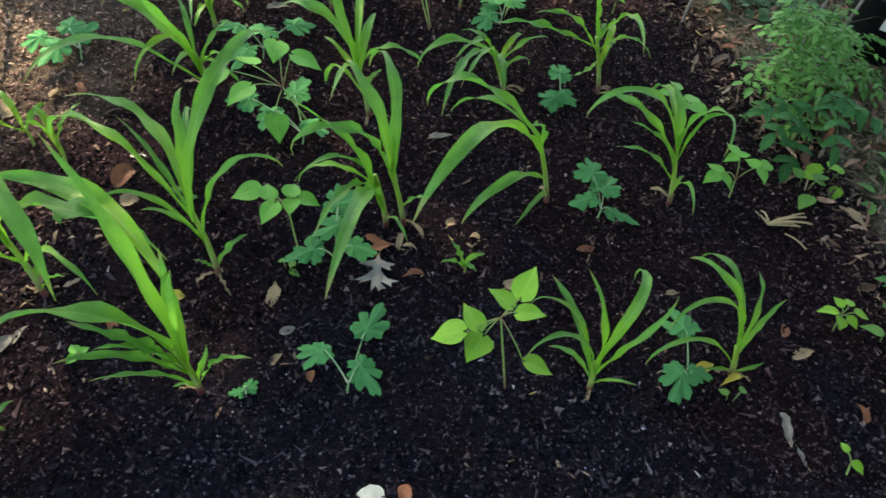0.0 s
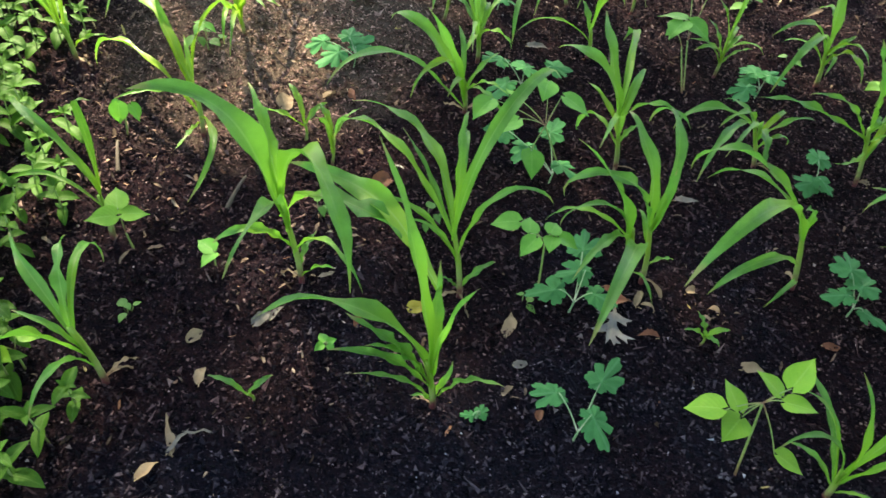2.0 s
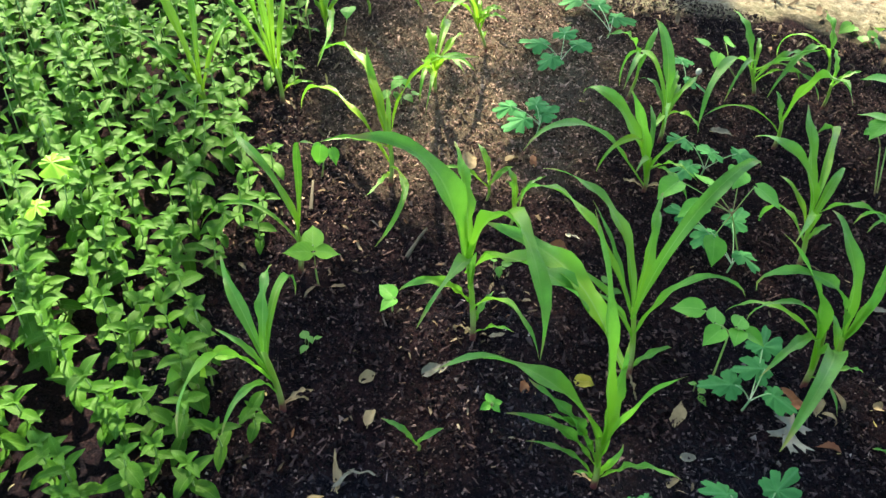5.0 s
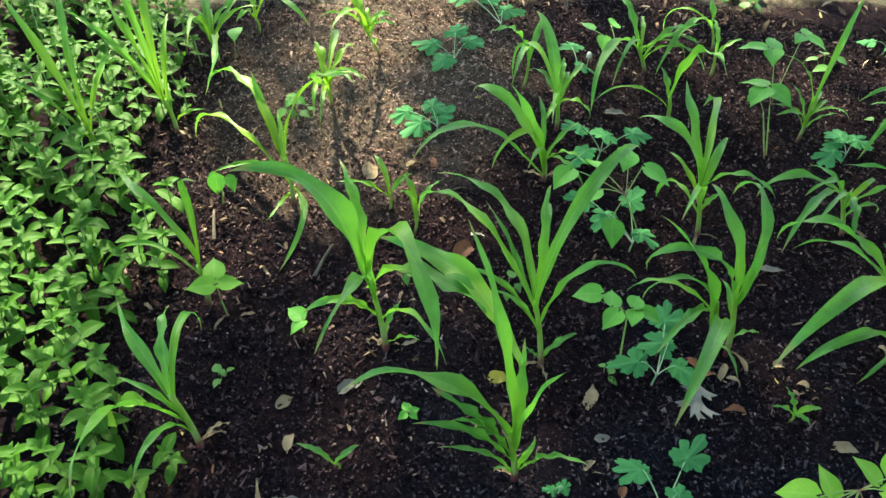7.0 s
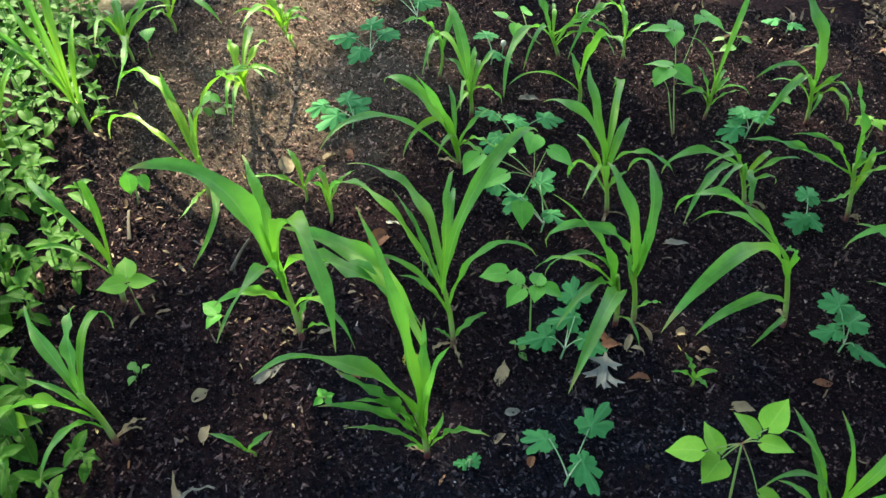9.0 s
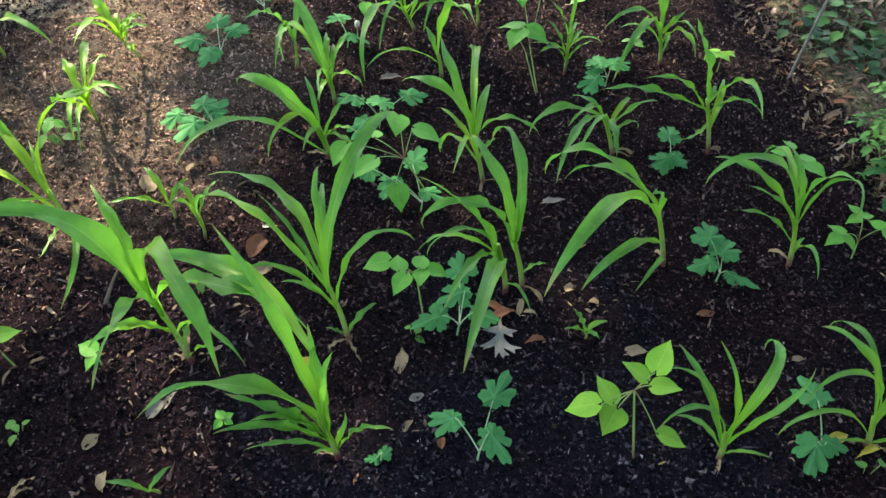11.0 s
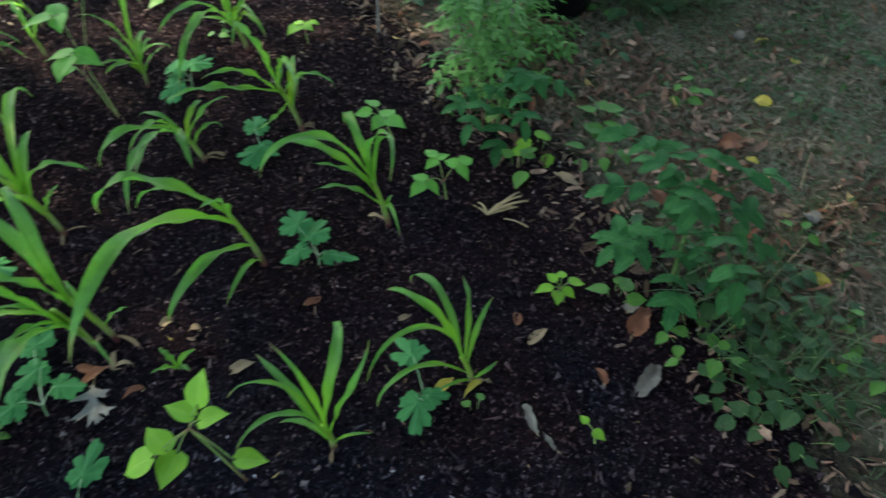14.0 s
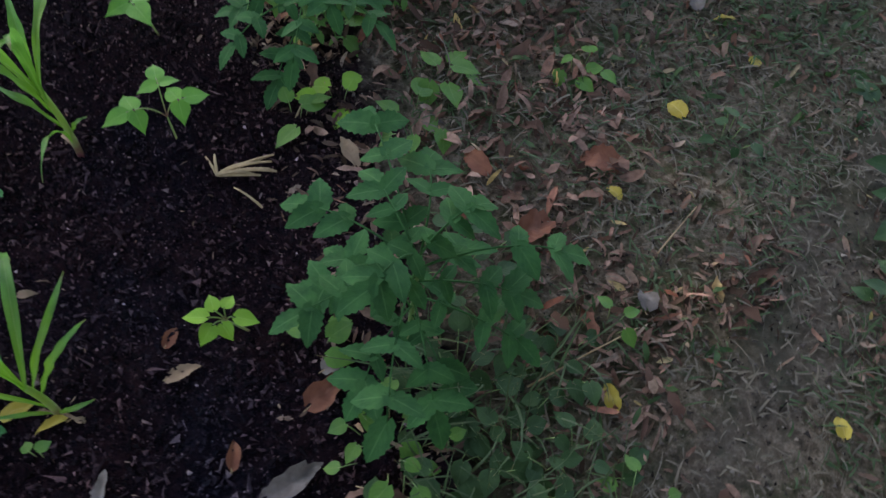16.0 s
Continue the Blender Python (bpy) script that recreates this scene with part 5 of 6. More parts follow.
def oak_leaf(x, y, az, size):
    """A bleached oak leaf: a narrow body along the midrib with pairs of forward lobes that end in blunt teeth."""
    root = tagged(new("oak_leaf"), "bleached grey-white oak leaf with deep lobes on the soil", "fallen leaf", "fallen leaves")
    root.location, root.rotation_euler = (x, y, ground_z(x, y) + 0.010), (0, 0, radians(az))
    V, F, U = [], [], []

    def strip(p, turn, length, w0, w1, w2, lift):
        n, m, a = 7, 5, radians(turn)
        off = len(V)
        for i in range(n):
            k = i / (n - 1)
            w = w0 + (w1 - w0) * k * 2 if k < 0.5 else w1 + (w2 - w1) * (k - 0.5) * 2
            for q in range(m):
                c = q / (m - 1) * 2 - 1
                along = length * (k + (0.24 * (abs(c) - 0.5) * k ** 3))
                px = p + along * math.cos(a) - c * w * math.sin(a)
                py = along * math.sin(a) + c * w * math.cos(a)
                V.append((px * size, py * size, size * (lift * k * k + 0.05 * c * c * k + 0.004 * (turn > 0) + 0.03 * math.sin(7 * px + 3 * py))))
                U.append((0.5 + py, px))
        F.extend(grid_faces(n, m, off))

    strip(0.0, 0, 0.98, 0.03, 0.10, 0.09, 0.06)
    for p, turn, length, w0, w1, w2, lift in (
        (0.22, 62, 0.34, 0.12, 0.08, 0.10, 0.10), (0.24, -70, 0.42, 0.13, 0.07, 0.05, 0.16),
        (0.52, 48, 0.50, 0.13, 0.08, 0.12, 0.12), (0.50, -52, 0.46, 0.13, 0.07, 0.06, 0.05), (0.70, 30, 0.30, 0.10, 0.06, 0.07, 0.02),
    ):
        strip(p, turn, length, w0, w1, w2, lift)
    link_mesh("blade", V, F, OAK_PALE, root, "", U)
    stem(root, (0.02 * size, 0, 0.0), (-0.30 * size, 0.006, -0.002), 0.0013, 0.001, STRAW, "stalk", 0.0, 4)


oak_leaf(-0.070, 0.890, 264, 0.098)

# dry stubble of an old plant
root = tagged(new("dry_straw_tuft"), "splayed tuft of tan dry straw lying on the soil", "dry straw", "")
root.location = (0.875, 1.00, ground_z(0.875, 1.0) + 0.004)
sr = np.random.default_rng(9)
for k in range(11):
    a = radians(-12 + 40 * k / 10 + sr.uniform(-5, 5)) if k < 9 else radians(95 + 20 * (k - 9))
    ln = sr.uniform(0.05, 0.11) if k < 9 else 0.045
    stem(root, (0, 0, 0.004), (ln * math.cos(a), ln * math.sin(a), sr.uniform(0.002, 0.02)), 0.0034, 0.0018, STRAW, "straw", sr.uniform(0, 0.01), 6)
for x, y, az, ln, rr, lb in (
    (-1.20, 0.97, 115, 0.09, 0.005, "dark twig standing in the soil beside the mint"),
    (-0.94, 0.94, 85, 0.10, 0.005, "short dark stick behind a corn plant"),
    (1.02, 1.12, 60, 0.07, 0.002, "thin dry stem on the soil"),
    (0.95, 0.93, 140, 0.06, 0.0025, "thin tan twig on the soil"),
    (1.35, 0.55, 20, 0.22, 0.0018, "thin dry stem across the weeds"),
    (1.62, 0.75, 40, 0.15, 0.0018, "thin grey twig on the path"),
    (1.25, 0.36, 160, 0.20, 0.0018, "thin dry stem on the path"),
):
    root = tagged(new("twig"), lb, "twig", "twigs")
    root.location = (x, y, ground_z(x, y) + 0.003)
    a = radians(az)
    stem(root, (0, 0, 0), (ln * math.cos(a), ln * math.sin(a), 0.012), rr, rr * 0.6, TWIG if rr > 0.003 else STRAW, "stick", 0.006, 6)

# white flower-like bulb on a thin stalk
root = plant("seed_head", -0.44, 2.04, "small white seed head on a short pale stalk", "seed head")
stem(root, (0, 0, -0.01), (0.0, 0.0, 0.045), 0.002, 0.002, MELON_STEM)
bm = bmesh.new()
bmesh.ops.create_icosphere(bm, subdivisions=2, radius=0.009)
bmesh.ops.transform(bm, matrix=pose(0, 0, 0.05) @ Matrix.Diagonal((1, 1, 1.35, 1)), verts=bm.verts)
part("head", bm, CHIP, root)


# ---- nursery pot and stakes ----
def pot_material():
    m = Mat("black_plastic")
    pos = m.add("TexCoord").outputs["Object"]
    n = m.noise(40.0, 5.0, 0.6, pos)
    m.set(color=m.mix(n, (0.004, 0.005, 0.008), (0.010, 0.012, 0.016)), rough=0.6, spec=0.15)
    m.bump(n, 0.12, 0.003)
    return m.mat


POT = pot_material()
LABEL_WHITE = plain_material("label_paper", (0.72, 0.74, 0.76), (0.8, 0.8, 0.8), 30.0, 0.5, 0.05)
LABEL_GREEN = plain_material("label_print", (0.10, 0.28, 0.20), (0.16, 0.34, 0.26), 60.0, 0.5, 0.05)
pot = plant("plant_pot", 1.505, 1.762, "black plastic nursery pot with a white label", "plant pot")
pot.scale = (1.02, 1.02, 0.90)
prof = [(0.0, 0.004), (0.088, 0.002), (0.094, 0.010), (0.112, 0.222), (0.120, 0.224), (0.120, 0.246), (0.116, 0.248), (0.109, 0.246), (0.106, 0.19), (0.0, 0.19)]
V, n = [], 40
for rr, z in prof:
    for j in range(n):
        V.append((rr * math.cos(2 * math.pi * j / n), rr * math.sin(2 * math.pi * j / n), z))
link_mesh("body", V, grid_faces(len(prof), n, 0, True), POT, pot, "black plastic pot body")
V = []
for i in range(9):
    for j in range(n):
        rr = 0.107 * i / 8
        x, y = rr * math.cos(2 * math.pi * j / n), rr * math.sin(2 * math.pi * j / n)
        V.append((x, y, 0.208 + 0.008 * noise.noise((x * 40, y * 40, 2.2))))
link_mesh("potting_soil", V, grid_faces(9, n, 0, True), plain_material("potting_soil", (0.02, 0.016, 0.014), (0.08, 0.06, 0.045), 90.0, 0.95, 0.8), pot, "dark crumbly potting soil")


def on_pot(name, a0, a1, z0, z1, out, mat, parent):
    V, U = [], []
    for i in range(2):
        z = z0 + (z1 - z0) * i
        rr = 0.094 + (z - 0.010) / 0.212 * 0.018 + out
        for j in range(9):
            a = radians(a0 + (a1 - a0) * j / 8)
            V.append((rr * math.cos(a), rr * math.sin(a), z))
            U.append((j / 8, i))
    return link_mesh(name, V, grid_faces(2, 9), mat, parent, "", U)


lab = on_pot("label", 228, 270, 0.142, 0.205, 0.0015, LABEL_WHITE, pot)
tagged(lab, "white paper label")
for a0, a1, z0, z1 in ((246, 262, 0.158, 0.165), (244, 265, 0.171, 0.177), (247, 263, 0.183, 0.190)):
    on_pot("print", a0, a1, z0, z1, 0.003, LABEL_GREEN, lab)
for x, y, dx, dy, h, lb in ((0.905, 1.85, 0.045, 0.03, 0.55, "thin grey stake standing at the edge of the bed"), (1.17, 1.62, 0.02, 0.02, 0.75, "thin pale stake in a tomato plant"), (1.20, 1.56, 0.06, 0.0, 0.7, "thin pale stake in a tomato plant")):
    root = plant("garden_stake", x, y, lb, "garden stake", "garden stakes")
    stem(root, (0, 0, -0.03), (dx, dy, h), 0.0045, 0.004, OAK_PALE, "rod", 0.0, 4)


# feathery tuft hanging over beside the pot
root = plant("feathery_plant", 1.71, 1.93, "feathery dark green plant drooping beside the pot", "plant")
fr = np.random.default_rng(31)
for k in range(46):
    az = fr.uniform(185, 290) if k < 34 else fr.uniform(0, 360)
    P = blade_path((fr.uniform(-0.03, 0.03), fr.uniform(-0.03, 0.03), 0.0), az, fr.uniform(0.22, 0.36), fr.uniform(50, 82), fr.uniform(70, 120), 1.2, fr.uniform(-20, 20), 9)
    V, F, U = tube(P, [0.0028 * (1 - 0.8 * i / 8) for i in range(9)], 4)
    for i in range(2, 9):
        for sg in (-1, 1):
            v, u, a, b = leaflet_sheet(P[i], az + sg * fr.uniform(25, 60), fr.uniform(0.022, 0.040), fr.uniform(-40, 10), wide=0.16, n=4, m=3)
            F += grid_faces(a, b, len(V))
            V += v
            U += u
    link_mesh("frond", V, F, VINE, root, "", U)


# ---- crumbs, litter and grass that nobody could count ----
def scatter_crumbs(name, count, box, size, flat, mat, seed, label, category, keep=None, chips=0.06):
    """Many small angular bits, each its own island, as one mesh."""
    r = np.random.default_rng(seed)
    base = np.array(((1, 0, 0), (-0.5, 0.87, 0), (-0.5, -0.87, 0), (0.1, 0, 1), (0, 0.1, -1)), float)
    tri = np.array(((0, 1, 3), (1, 2, 3), (2, 0, 3), (1, 0, 4), (2, 1, 4), (0, 2, 4)))
    V, F = [], []
    x0, x1, y0, y1 = box
    for k in range(count):
        x, y = r.uniform(x0, x1), r.uniform(y0, y1)
        if keep and not keep(x, y, r):
            continue
        s = size * min(2.1, math.exp(r.normal(0, 0.55)))
        sc = np.array((r.uniform(0.7, 1.5), r.uniform(0.6, 1.1), r.uniform(0.5, 0.95) * flat)) * s
        if r.random() < chips:
            sc *= (2.2, 0.7, 0.5)
        v = base * sc * r.uniform(0.7, 1.25, (5, 1))
        R = np.array(Euler((r.uniform(-0.9, 0.9), r.uniform(-0.9, 0.9), r.uniform(0, 6.28))).to_matrix())
        off = len(V)
        z = ground_z(x, y) + clods(x, y) + 0.002 + sc[2] * 0.4
        V.extend(v @ R.T + (x, y, z))
        F.extend(map(tuple, tri + off))
    return tagged(link_mesh(name, V, F, mat, None, smooth=False), label, category, kind="stuff")


def crumb_material():
    m = Mat("soil_crumbs")
    isl = m.add("NewGeometry").outputs["Random Per Island"]
    pos = m.add("TexCoord").outputs["Object"]
    col = m.ramp(isl, [(0.0, (0.002, 0.002, 0.003)), (0.38, (0.008, 0.010, 0.013)), (0.60, (0.028, 0.025, 0.027)), (0.82, (0.066, 0.054, 0.055)), (0.955, (0.14, 0.112, 0.102)), (0.992, (0.23, 0.19, 0.17)), (1.0, (0.50, 0.48, 0.43))])
    col = m.mix(0.2, col, m.ramp(m.noise(300.0, 3.0, 0.6, pos), [(0.3, (0.0015, 0.0015, 0.002)), (0.7, (0.04, 0.031, 0.031))]))
    sep = m.add("SeparateXYZ", {0: pos})
    # crumbs share the dried patch and the sunlight painted into it
    dry = sunlit_dry_patch(m, sep.outputs[0], sep.outputs[1], pos)
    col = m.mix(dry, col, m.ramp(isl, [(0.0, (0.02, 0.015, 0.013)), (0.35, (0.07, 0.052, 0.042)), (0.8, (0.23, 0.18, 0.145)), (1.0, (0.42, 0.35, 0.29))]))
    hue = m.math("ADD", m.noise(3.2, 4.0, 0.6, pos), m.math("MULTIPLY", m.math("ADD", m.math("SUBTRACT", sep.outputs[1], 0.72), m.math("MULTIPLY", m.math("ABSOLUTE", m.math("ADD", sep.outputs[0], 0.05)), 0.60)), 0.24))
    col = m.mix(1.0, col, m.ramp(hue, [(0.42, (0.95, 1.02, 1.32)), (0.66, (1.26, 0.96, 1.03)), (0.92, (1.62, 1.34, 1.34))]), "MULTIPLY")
    m.set(color=col, rough=0.95, spec=0.0)
    return m.mat


def mulch_material():
    m = Mat("bark_mulch")
    isl = m.add("NewGeometry").outputs["Random Per Island"]
    pos = m.add("TexCoord").outputs["Object"]
    col = m.ramp(isl, [(0.0, (0.002, 0.002, 0.0025)), (0.36, (0.010, 0.010, 0.012)), (0.62, (0.033, 0.027, 0.029)), (0.86, (0.070, 0.055, 0.055)), (0.975, (0.12, 0.092, 0.085)), (1.0, (0.26, 0.23, 0.20))])
    col = m.mix(m.ramp(m.noise(160.0, 4.0, 0.6, pos), [(0.35, (0, 0, 0)), (0.7, (0.6, 0.6, 0.6))]), col, (0.006, 0.005, 0.006))
    sep = m.add("SeparateXYZ", {0: pos})
    # mulch takes the same dried, painted-sunlit tone
    dry = sunlit_dry_patch(m, sep.outputs[0], sep.outputs[1], pos)
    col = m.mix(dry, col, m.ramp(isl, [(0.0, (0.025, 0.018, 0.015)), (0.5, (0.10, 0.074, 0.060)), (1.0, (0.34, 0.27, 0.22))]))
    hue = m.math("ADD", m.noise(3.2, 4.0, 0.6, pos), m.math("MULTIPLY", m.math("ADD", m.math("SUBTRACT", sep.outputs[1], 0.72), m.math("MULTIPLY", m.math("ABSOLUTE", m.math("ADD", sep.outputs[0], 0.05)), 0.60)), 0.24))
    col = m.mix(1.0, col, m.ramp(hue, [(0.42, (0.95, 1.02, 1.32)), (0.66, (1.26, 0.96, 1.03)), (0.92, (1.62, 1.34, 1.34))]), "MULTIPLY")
    m.set(color=col, rough=0.92, spec=0.03)
    return m.mat


def in_bed(x, y, r):
    return x < edge_x(y) + 0.08 * noise.noise((x * 6, y * 6, 2.0)) and x > mint_edge(y) - 0.25


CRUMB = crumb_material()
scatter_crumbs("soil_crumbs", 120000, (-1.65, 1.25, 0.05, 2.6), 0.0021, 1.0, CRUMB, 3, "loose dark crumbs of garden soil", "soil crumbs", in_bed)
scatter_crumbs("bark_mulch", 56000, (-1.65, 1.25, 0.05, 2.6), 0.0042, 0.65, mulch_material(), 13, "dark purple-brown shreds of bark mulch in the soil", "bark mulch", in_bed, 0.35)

def grit_material():
    m = Mat("path_grit")
    isl = m.add("NewGeometry").outputs["Random Per Island"]
    col = m.ramp(isl, [(0.0, (0.02, 0.018, 0.015)), (0.4, (0.07, 0.06, 0.05)), (0.7, (0.15, 0.13, 0.11)), (0.92, (0.22, 0.195, 0.15)), (1.0, (0.30, 0.27, 0.22))])
    m.set(color=col, rough=0.95, spec=0.05)
    return m.mat


scatter_crumbs("path_grit", 24000, (0.95, 2.8, 0.0, 2.8), 0.0030, 0.6, grit_material(), 4, "small chips and grit on the trodden path", "path grit", lambda x, y, r: x > edge_x(y) - 0.03)


def litter_material(name="leaf_litter", gain=1.0, hue=(1.0, 0.93, 0.92)):
    m = Mat(name)
    isl = m.add("NewGeometry").outputs["Random Per Island"]
    pos = m.add("TexCoord").outputs["Object"]
    col = m.ramp(isl, [(0.0, (0.035, 0.026, 0.018)), (0.35, (0.105, 0.076, 0.056)), (0.6, (0.19, 0.145, 0.108)), (0.80, (0.28, 0.23, 0.175)), (0.88, (0.19, 0.09, 0.055)), (0.97, (0.34, 0.30, 0.235)), (1.0, (0.42, 0.36, 0.12))])
    col = m.mix(m.ramp(m.noise(90.0, 4.0, 0.6, pos), [(0.35, (0, 0, 0)), (0.7, (0.6, 0.6, 0.6))]), col, (0.05, 0.04, 0.03))
    col = m.mix(1.0, col, tuple(gain * c for c in hue), "MULTIPLY")
    m.set(color=col, rough=0.85, spec=0.1)
    return m.mat


def scatter_leaves(name, count, box, size, mat, seed, label, category, keep):
    r = np.random.default_rng(seed)
    V, F = [], []
    x0, x1, y0, y1 = box
    for k in range(count):
        x, y = r.uniform(x0, x1), r.uniform(y0, y1)
        if not keep(x, y, r):
            continue
        s = size * min(1.9, math.exp(r.normal(0, 0.38)))
        v, u, a, b = leaflet_sheet((0, 0, 0), r.uniform(0, 360), s, r.uniform(-6, 14), roll=r.uniform(-40, 40), wide=r.uniform(0.12, 0.40), cup=r.uniform(0.1, 0.7), point=r.uniform(0.4, 1.1), curl=r.uniform(-95, 95), teeth=r.choice((0.0, 0.0, 0.14, 0.26)), n=6, m=3)
        v = np.array(v)
        v[:, 2] -= v[:, 2].min() * 0.8 + v[:, 2].max() * 0.05
        F += grid_faces(a, b, len(V))
        V.extend(v + (x, y, ground_z(x, y) + 0.003))
    return tagged(link_mesh(name, V, F, mat, None), label, category, kind="stuff")


def on_trail(x, y):
    """The bare, trodden line that crosses the path aslant."""
    return abs(x - 0.97 * y - 1.27 + 0.18 * noise.noise((x * 2.4, y * 2.4, 1.0))) < 0.11


def on_path(x, y, r):
    e = x - edge_x(y)
    if e < -0.16:
        return False
    dens = 1.0 if e < 0.45 else 0.72
    if on_trail(x, y):
        dens *= 0.25
    if e < 0.30 and y < 1.25:
        dens *= 0.35
    return r.random() < dens * (0.55 + 0.9 * noise.noise((x * 2.6, y * 2.6, 9.0))) + (0.25 if e < 0.35 and y > 1.25 else 0.0)


LITTER = litter_material("leaf_litter", 1.2, (1.0, 0.90, 0.88))
LITTER_PALE = litter_material("pale_litter", 1.5, (1.0, 0.80, 0.79))
scatter_leaves("leaf_litter", 20000, (0.85, 2.8, 0.0, 2.8), 0.021, LITTER, 21, "scattered brown and grey dry leaves on the path", "leaf litter", on_path)
scatter_leaves("edge_litter", 8000, (0.75, 1.95, 0.1, 2.7), 0.031, LITTER_PALE, 24, "pinkish-brown dry leaves heaped along the edge of the bed", "leaf litter", lambda x, y, r: -0.12 < x - edge_x(y) < 0.50 + 0.4 * noise.noise((x * 3, y * 3, 30.0)) and r.random() < (0.22 if x - edge_x(y) < 0.10 or (y < 0.9 and x < 1.36) else 0.85 if y > 0.55 else 0.3))
scatter_leaves("bed_litter", 1900, (-1.6, 1.1, 0.1, 2.6), 0.0125, LITTER, 22, "small dry leaf scraps on the soil", "leaf litter", lambda x, y, r: r.random() < 0.5 + noise.noise((x * 3, y * 3, 4.0)))
scatter_leaves("scraps", 900, (-1.55, -0.62, 0.75, 2.2), 0.018, LITTER, 29, "small dry leaf scraps and straw beside the mint", "leaf litter", lambda x, y, r: x > mint_edge(y) - 0.1 and r.random() < 0.55 + noise.noise((x * 3, y * 3, 14.0)))
scatter_leaves("far_litter", 900, (-1.6, 1.4, 2.3, 3.5), 0.030, LITTER, 23, "dry leaves beyond the end of the bed", "leaf litter", lambda x, y, r: True)


WEEDBITS = broad_material("ground_weed_leaf", (0.025, 0.07, 0.02), (0.06, 0.13, 0.035), (0.09, 0.15, 0.06), 0.6, 0.2, 5.0)
scatter_leaves("ground_weeds", 7000, (1.2, 2.8, 0.0, 2.8), 0.026, WEEDBITS, 27, "low green weeds and moss scattered over the path", "ground weeds", lambda x, y, r: x - edge_x(y) > 0.12 and not on_trail(x, y) and r.random() < 0.12 + (0.45 if x > 2.0 else 0.0) + 1.5 * noise.noise((x * 2.8, y * 2.8, 17.0)))


def scatter_grass(name, count, box, height, mat, seed, label, keep, flat=False):
    r = np.random.default_rng(seed)
    V, F, U = [], [], []
    x0, x1, y0, y1 = box
    for k in range(count):
        x, y = r.uniform(x0, x1), r.uniform(y0, y1)
        if not keep(x, y, r):
            continue
        h = height * math.exp(r.normal(0, 0.4))
        az, P = r.uniform(0, 360), None
        P = blade_path((x, y, ground_z(x, y) + flat * 0.004), az, h, r.uniform(6, 40) if flat else r.uniform(25, 85), r.uniform(20, 70), 1.4, r.uniform(-60, 60), 5)
        sd = np.array((-math.sin(radians(az)), math.cos(radians(az)), 0.0))
        off, w = len(V), r.uniform(0.0006, 0.0024)
        for i, p in enumerate(P):
            ww = w * (1 - (i / 4) ** 2) + 0.0002
            V += [p - sd * ww, p + sd * ww]
            U += [(0, i / 4), (1, i / 4)]
        F += grid_faces(5, 2, off)
    return tagged(link_mesh(name, V, F, mat, None, "", U), label, "grass", kind="stuff")


GRASS = blade_material("grass_blade", (0.045, 0.095, 0.032), (0.095, 0.165, 0.062), (0.15, 0.20, 0.10), 2.0, 0.1, 0.6, 0.3, True)
DRYGRASS = blade_material("dry_grass_blade", (0.12, 0.105, 0.075), (0.26, 0.225, 0.16), (0.28, 0.25, 0.18), 2.0, 0.1, 0.7, 0.2, True)


def grassy(x, y, r):
    e = x - edge_x(y)
    bare = on_trail(x, y)
    return e > 0.05 and r.random() < (0.10 if bare else 0.18 if e < 0.40 else 0.50) + (0.5 if bare else 0.95) * noise.noise((x * 3.4, y * 3.4, 14.0))


scatter_grass("grass", 21000, (1.0, 2.7, 0.0, 2.6), 0.030, GRASS, 5, "short sparse green grass on the path", grassy, True)
scatter_grass("dry_grass", 15000, (1.0, 2.7, 0.0, 2.6), 0.030, DRYGRASS, 6, "matted dry grass on the path", lambda x, y, r: x - edge_x(y) > 0.12 and r.random() < 0.45 + 0.9 * noise.noise((x * 5, y * 5, 21.0)), True)
scatter_grass("tall_grass", 5200, (1.62, 2.3, 1.55, 2.6), 0.20, GRASS, 8, "taller grass behind the black pot", lambda x, y, r: x + 0.5 * y > 2.52 and r.random() < 0.9 - 0.9 * max(0.0, x - 1.8))
scatter_grass("edge_grass", 260, (1.15, 1.45, 0.25, 0.65), 0.09, GRASS, 9, "fine grass between weeds at the edge of the path", lambda x, y, r: True)


# ---- the unseen shade tree added beyond the bed ----
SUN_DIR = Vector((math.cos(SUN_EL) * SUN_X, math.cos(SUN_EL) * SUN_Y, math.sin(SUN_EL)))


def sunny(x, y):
    """Where leaves are left out of the crown so that sun reaches the ground."""
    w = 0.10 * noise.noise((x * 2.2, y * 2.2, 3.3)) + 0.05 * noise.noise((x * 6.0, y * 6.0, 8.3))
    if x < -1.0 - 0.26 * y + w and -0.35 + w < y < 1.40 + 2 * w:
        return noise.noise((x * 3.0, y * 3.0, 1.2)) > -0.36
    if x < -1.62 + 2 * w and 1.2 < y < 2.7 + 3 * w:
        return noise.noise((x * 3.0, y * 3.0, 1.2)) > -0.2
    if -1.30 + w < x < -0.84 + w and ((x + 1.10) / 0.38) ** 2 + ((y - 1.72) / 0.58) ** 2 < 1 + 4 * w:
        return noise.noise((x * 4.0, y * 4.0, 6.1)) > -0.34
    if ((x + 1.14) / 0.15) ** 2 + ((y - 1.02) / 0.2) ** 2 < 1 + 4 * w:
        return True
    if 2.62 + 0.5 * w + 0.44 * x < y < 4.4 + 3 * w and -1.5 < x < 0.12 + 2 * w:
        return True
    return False


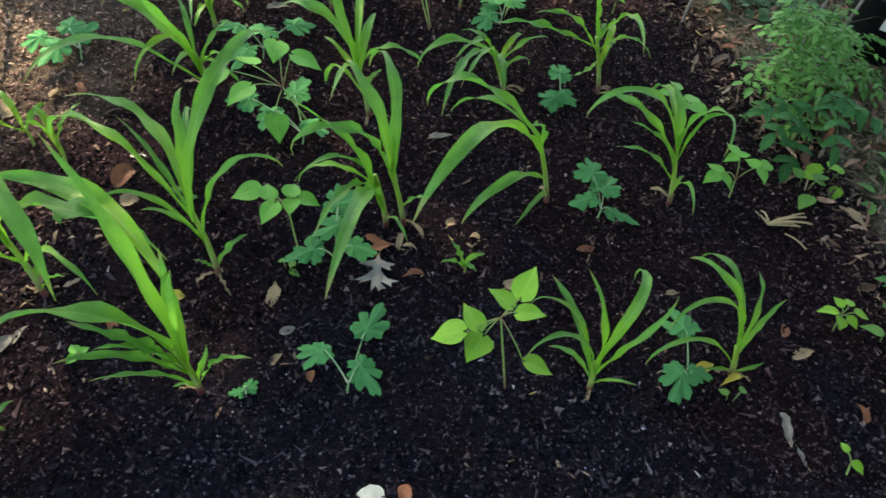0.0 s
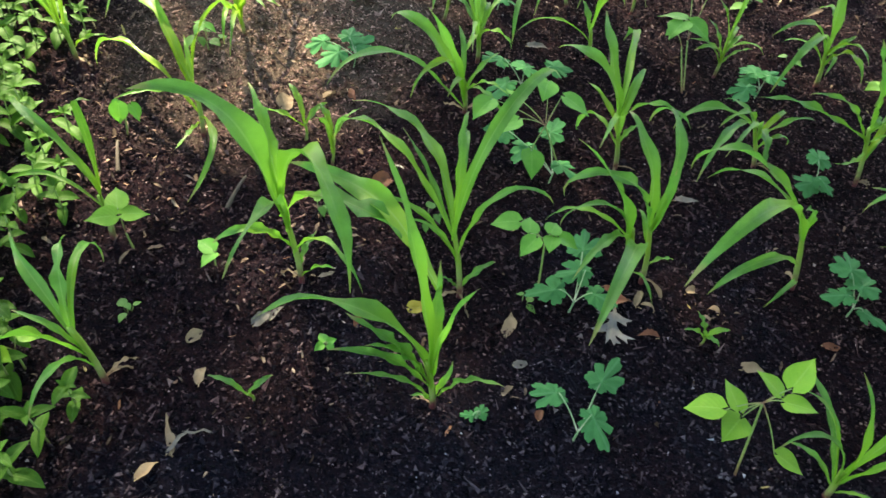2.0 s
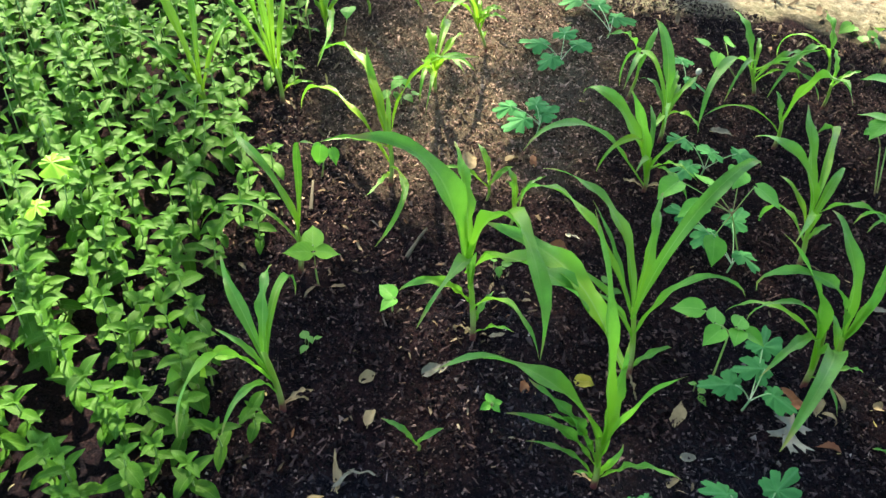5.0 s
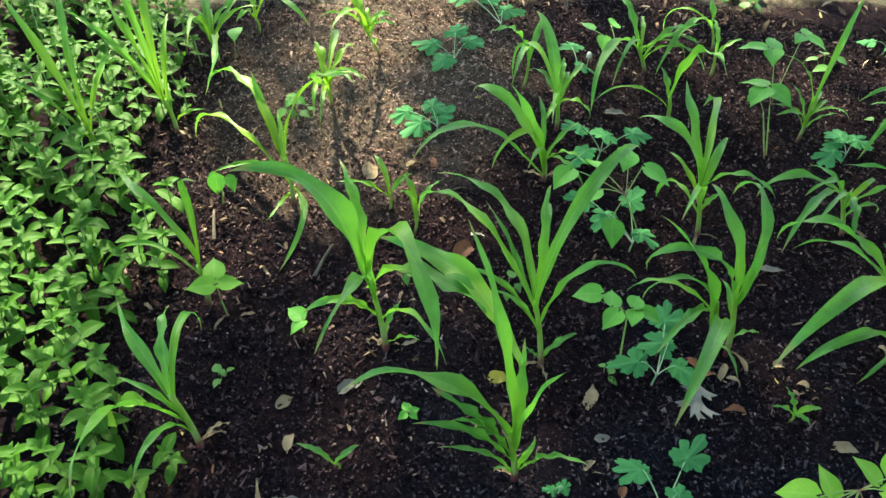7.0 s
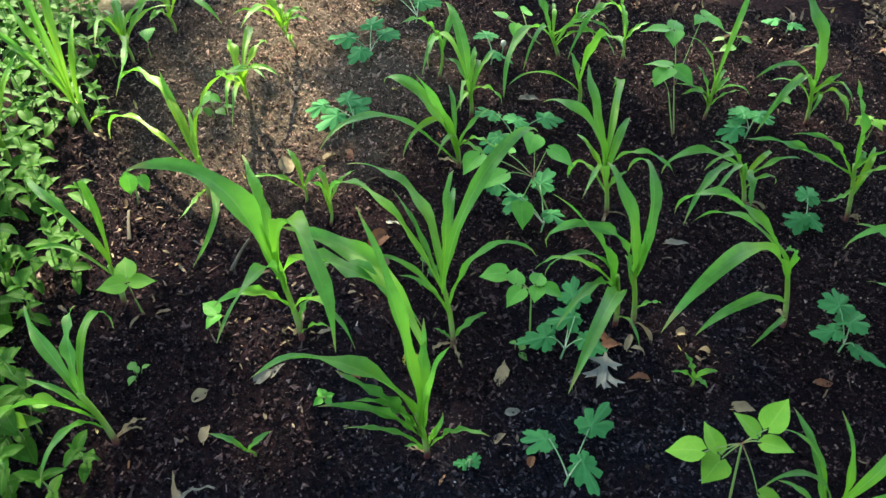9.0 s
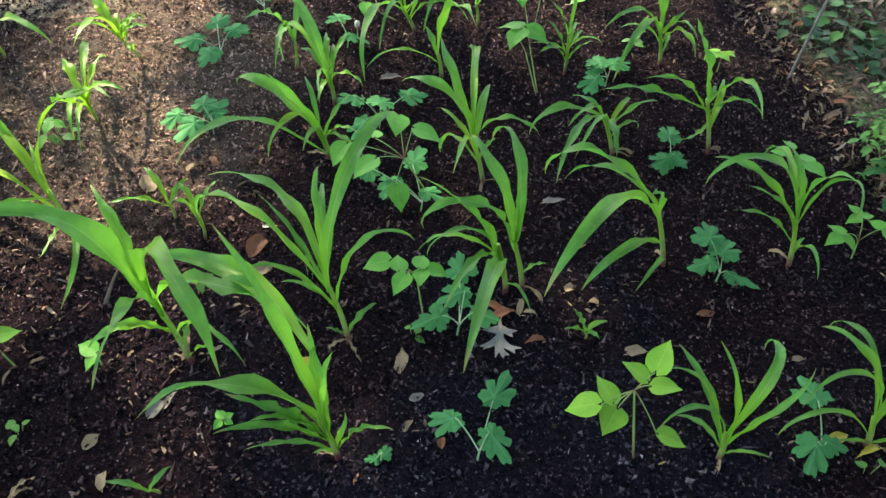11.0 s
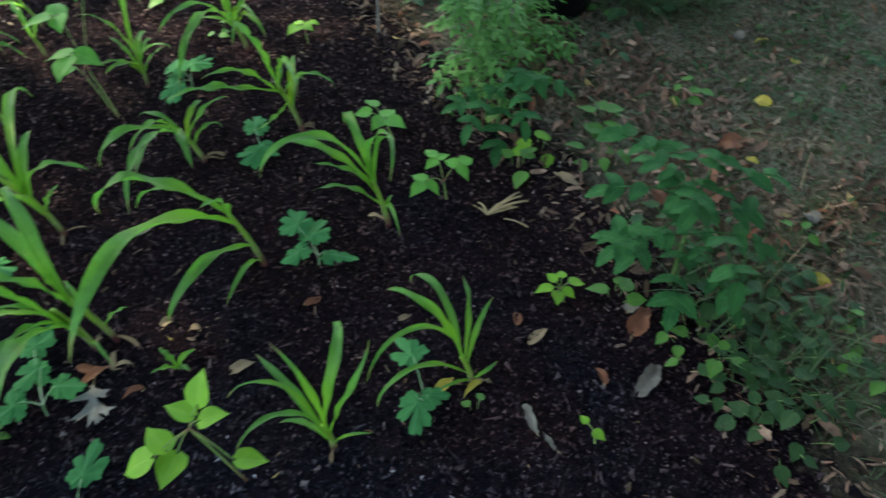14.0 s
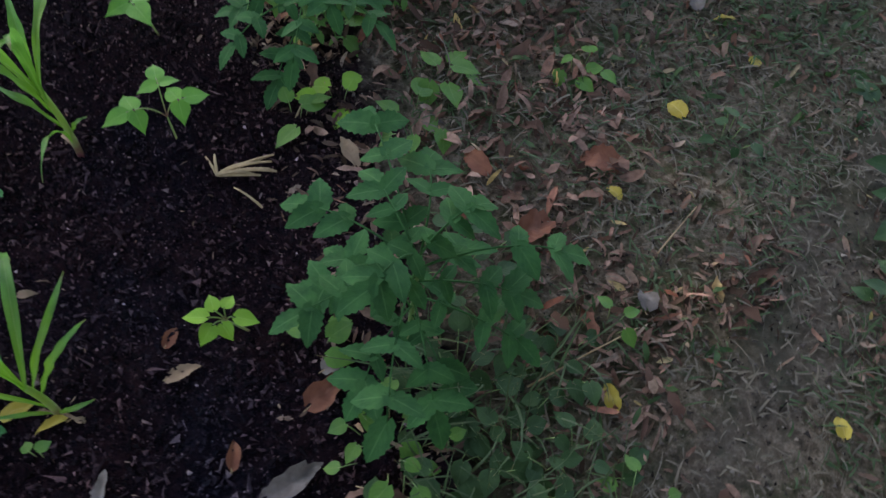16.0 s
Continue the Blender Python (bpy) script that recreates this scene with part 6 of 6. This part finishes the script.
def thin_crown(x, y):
    """Where the crown is thinned to brighten the ground with flecks of sun: over the far end of the bed and beside the
    mint.
    """
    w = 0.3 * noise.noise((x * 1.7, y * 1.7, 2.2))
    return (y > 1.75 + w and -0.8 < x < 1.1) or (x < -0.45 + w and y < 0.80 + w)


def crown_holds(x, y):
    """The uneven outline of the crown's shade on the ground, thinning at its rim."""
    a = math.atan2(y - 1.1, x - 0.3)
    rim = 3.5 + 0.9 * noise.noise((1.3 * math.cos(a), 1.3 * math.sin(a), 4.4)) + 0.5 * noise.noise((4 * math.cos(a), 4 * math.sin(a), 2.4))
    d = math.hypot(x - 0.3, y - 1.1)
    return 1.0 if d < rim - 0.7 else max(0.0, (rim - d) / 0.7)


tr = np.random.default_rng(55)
tree = plant("tree", -3.6, 7.2, "tall leafy shade tree added unseen beyond the garden bed", "tree")
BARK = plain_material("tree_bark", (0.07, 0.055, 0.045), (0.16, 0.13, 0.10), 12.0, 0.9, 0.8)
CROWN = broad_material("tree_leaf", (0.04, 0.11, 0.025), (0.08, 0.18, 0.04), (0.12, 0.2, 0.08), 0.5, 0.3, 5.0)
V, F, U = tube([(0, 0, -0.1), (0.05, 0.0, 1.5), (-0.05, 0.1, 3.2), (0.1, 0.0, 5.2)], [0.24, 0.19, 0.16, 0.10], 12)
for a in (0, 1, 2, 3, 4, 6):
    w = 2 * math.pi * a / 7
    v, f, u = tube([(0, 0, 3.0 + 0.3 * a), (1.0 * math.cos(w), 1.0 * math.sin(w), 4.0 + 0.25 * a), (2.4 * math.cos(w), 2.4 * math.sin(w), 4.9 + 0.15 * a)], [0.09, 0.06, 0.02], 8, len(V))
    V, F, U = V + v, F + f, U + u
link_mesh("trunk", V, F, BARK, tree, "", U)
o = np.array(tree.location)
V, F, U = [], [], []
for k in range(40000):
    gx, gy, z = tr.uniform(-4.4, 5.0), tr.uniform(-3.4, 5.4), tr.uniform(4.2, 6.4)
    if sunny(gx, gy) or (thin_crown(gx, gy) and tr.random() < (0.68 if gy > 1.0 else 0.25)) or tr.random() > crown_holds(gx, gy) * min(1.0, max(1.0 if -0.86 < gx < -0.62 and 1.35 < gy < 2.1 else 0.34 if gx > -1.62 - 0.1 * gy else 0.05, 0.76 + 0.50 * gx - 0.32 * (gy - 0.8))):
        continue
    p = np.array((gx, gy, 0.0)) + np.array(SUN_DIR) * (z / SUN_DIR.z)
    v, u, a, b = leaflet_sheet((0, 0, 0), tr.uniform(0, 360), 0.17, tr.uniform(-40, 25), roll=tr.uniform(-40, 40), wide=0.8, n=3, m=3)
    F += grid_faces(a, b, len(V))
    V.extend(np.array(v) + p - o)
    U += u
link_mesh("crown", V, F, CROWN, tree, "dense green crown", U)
sun = new("sun", bpy.data.lights.new("sun", "SUN"))
sun.data.energy, sun.data.angle, sun.data.color = 3.8, radians(0.8), (1.0, 0.93, 0.80)
sun.matrix_world = look(tuple(SUN_DIR * 20), (0, 0, 0))

# second unseen tree behind the wall, added so its overreaching boughs darken the near side of the bed
sky_blocker = plant("tree", 2.6, -2.6, "unseen leafy tree added behind the wall, its overhanging boughs blocking skylight", "tree")
V, F, U = tube([(0, 0, -0.1), (0.05, 0.0, 1.2), (-0.1, 0.15, 2.6), (-0.5, 0.6, 3.9)], [0.17, 0.14, 0.11, 0.06], 12)
for a, b, c in ((-1.6, 1.4, 4.0), (-0.4, 2.2, 4.1), (0.9, 1.5, 4.2), (-2.4, 2.2, 3.9), (0.2, 0.4, 4.8)):
    v, f, u = tube([(-0.1, 0.15, 2.6), (-0.1 + 0.5 * a, 0.15 + 0.5 * b, 3.4), (a, b, c)], [0.07, 0.045, 0.015], 8, len(V))
    V, F, U = V + v, F + f, U + u
link_mesh("trunk", V, F, BARK, sky_blocker, "", U)
o = np.array(sky_blocker.location)
V, F, U = [], [], []
for k in range(19000):
    gx, gy, z = tr.uniform(-0.6, 5.4), tr.uniform(-3.0, 3.0), tr.uniform(3.3, 4.8)
    a = math.atan2(gy - 0.0, gx - 2.4)
    rim = 2.5 + 0.6 * noise.noise((1.5 * math.cos(a), 1.5 * math.sin(a), 9.4)) + 0.5 * noise.noise((gx * 1.6, gy * 1.6, z))
    if math.hypot(gx - 2.4, gy - 0.0) > rim:
        continue
    v, u, a, b = leaflet_sheet((0, 0, 0), tr.uniform(0, 360), 0.19, tr.uniform(-40, 25), roll=tr.uniform(-40, 40), wide=0.8, n=3, m=3)
    F += grid_faces(a, b, len(V))
    V.extend(np.array(v) + (gx, gy, z) - o)
    U += u
link_mesh("crown", V, F, CROWN, sky_blocker, "dense green crown", U)

# plain unseen wall added behind the camera, closing and darkening the near side
WALL = plain_material("wall_coating", (0.045, 0.04, 0.035), (0.085, 0.075, 0.065), 8.0, 0.9, 0.4)
bm = bmesh.new()
bmesh.ops.create_cube(bm, size=1.0)
bmesh.ops.transform(bm, matrix=pose(3.3, -1.25, 1.85) @ Matrix.Diagonal((6.0, 0.2, 3.8, 1)), verts=bm.verts)
bmesh.ops.bevel(bm, geom=bm.edges[:], offset=0.02, segments=2, affect="EDGES")
tagged(part("wall_south", bm, WALL, None), "plain dark weathered wall, unseen, added behind the garden to cut skylight", "wall", kind="structure")
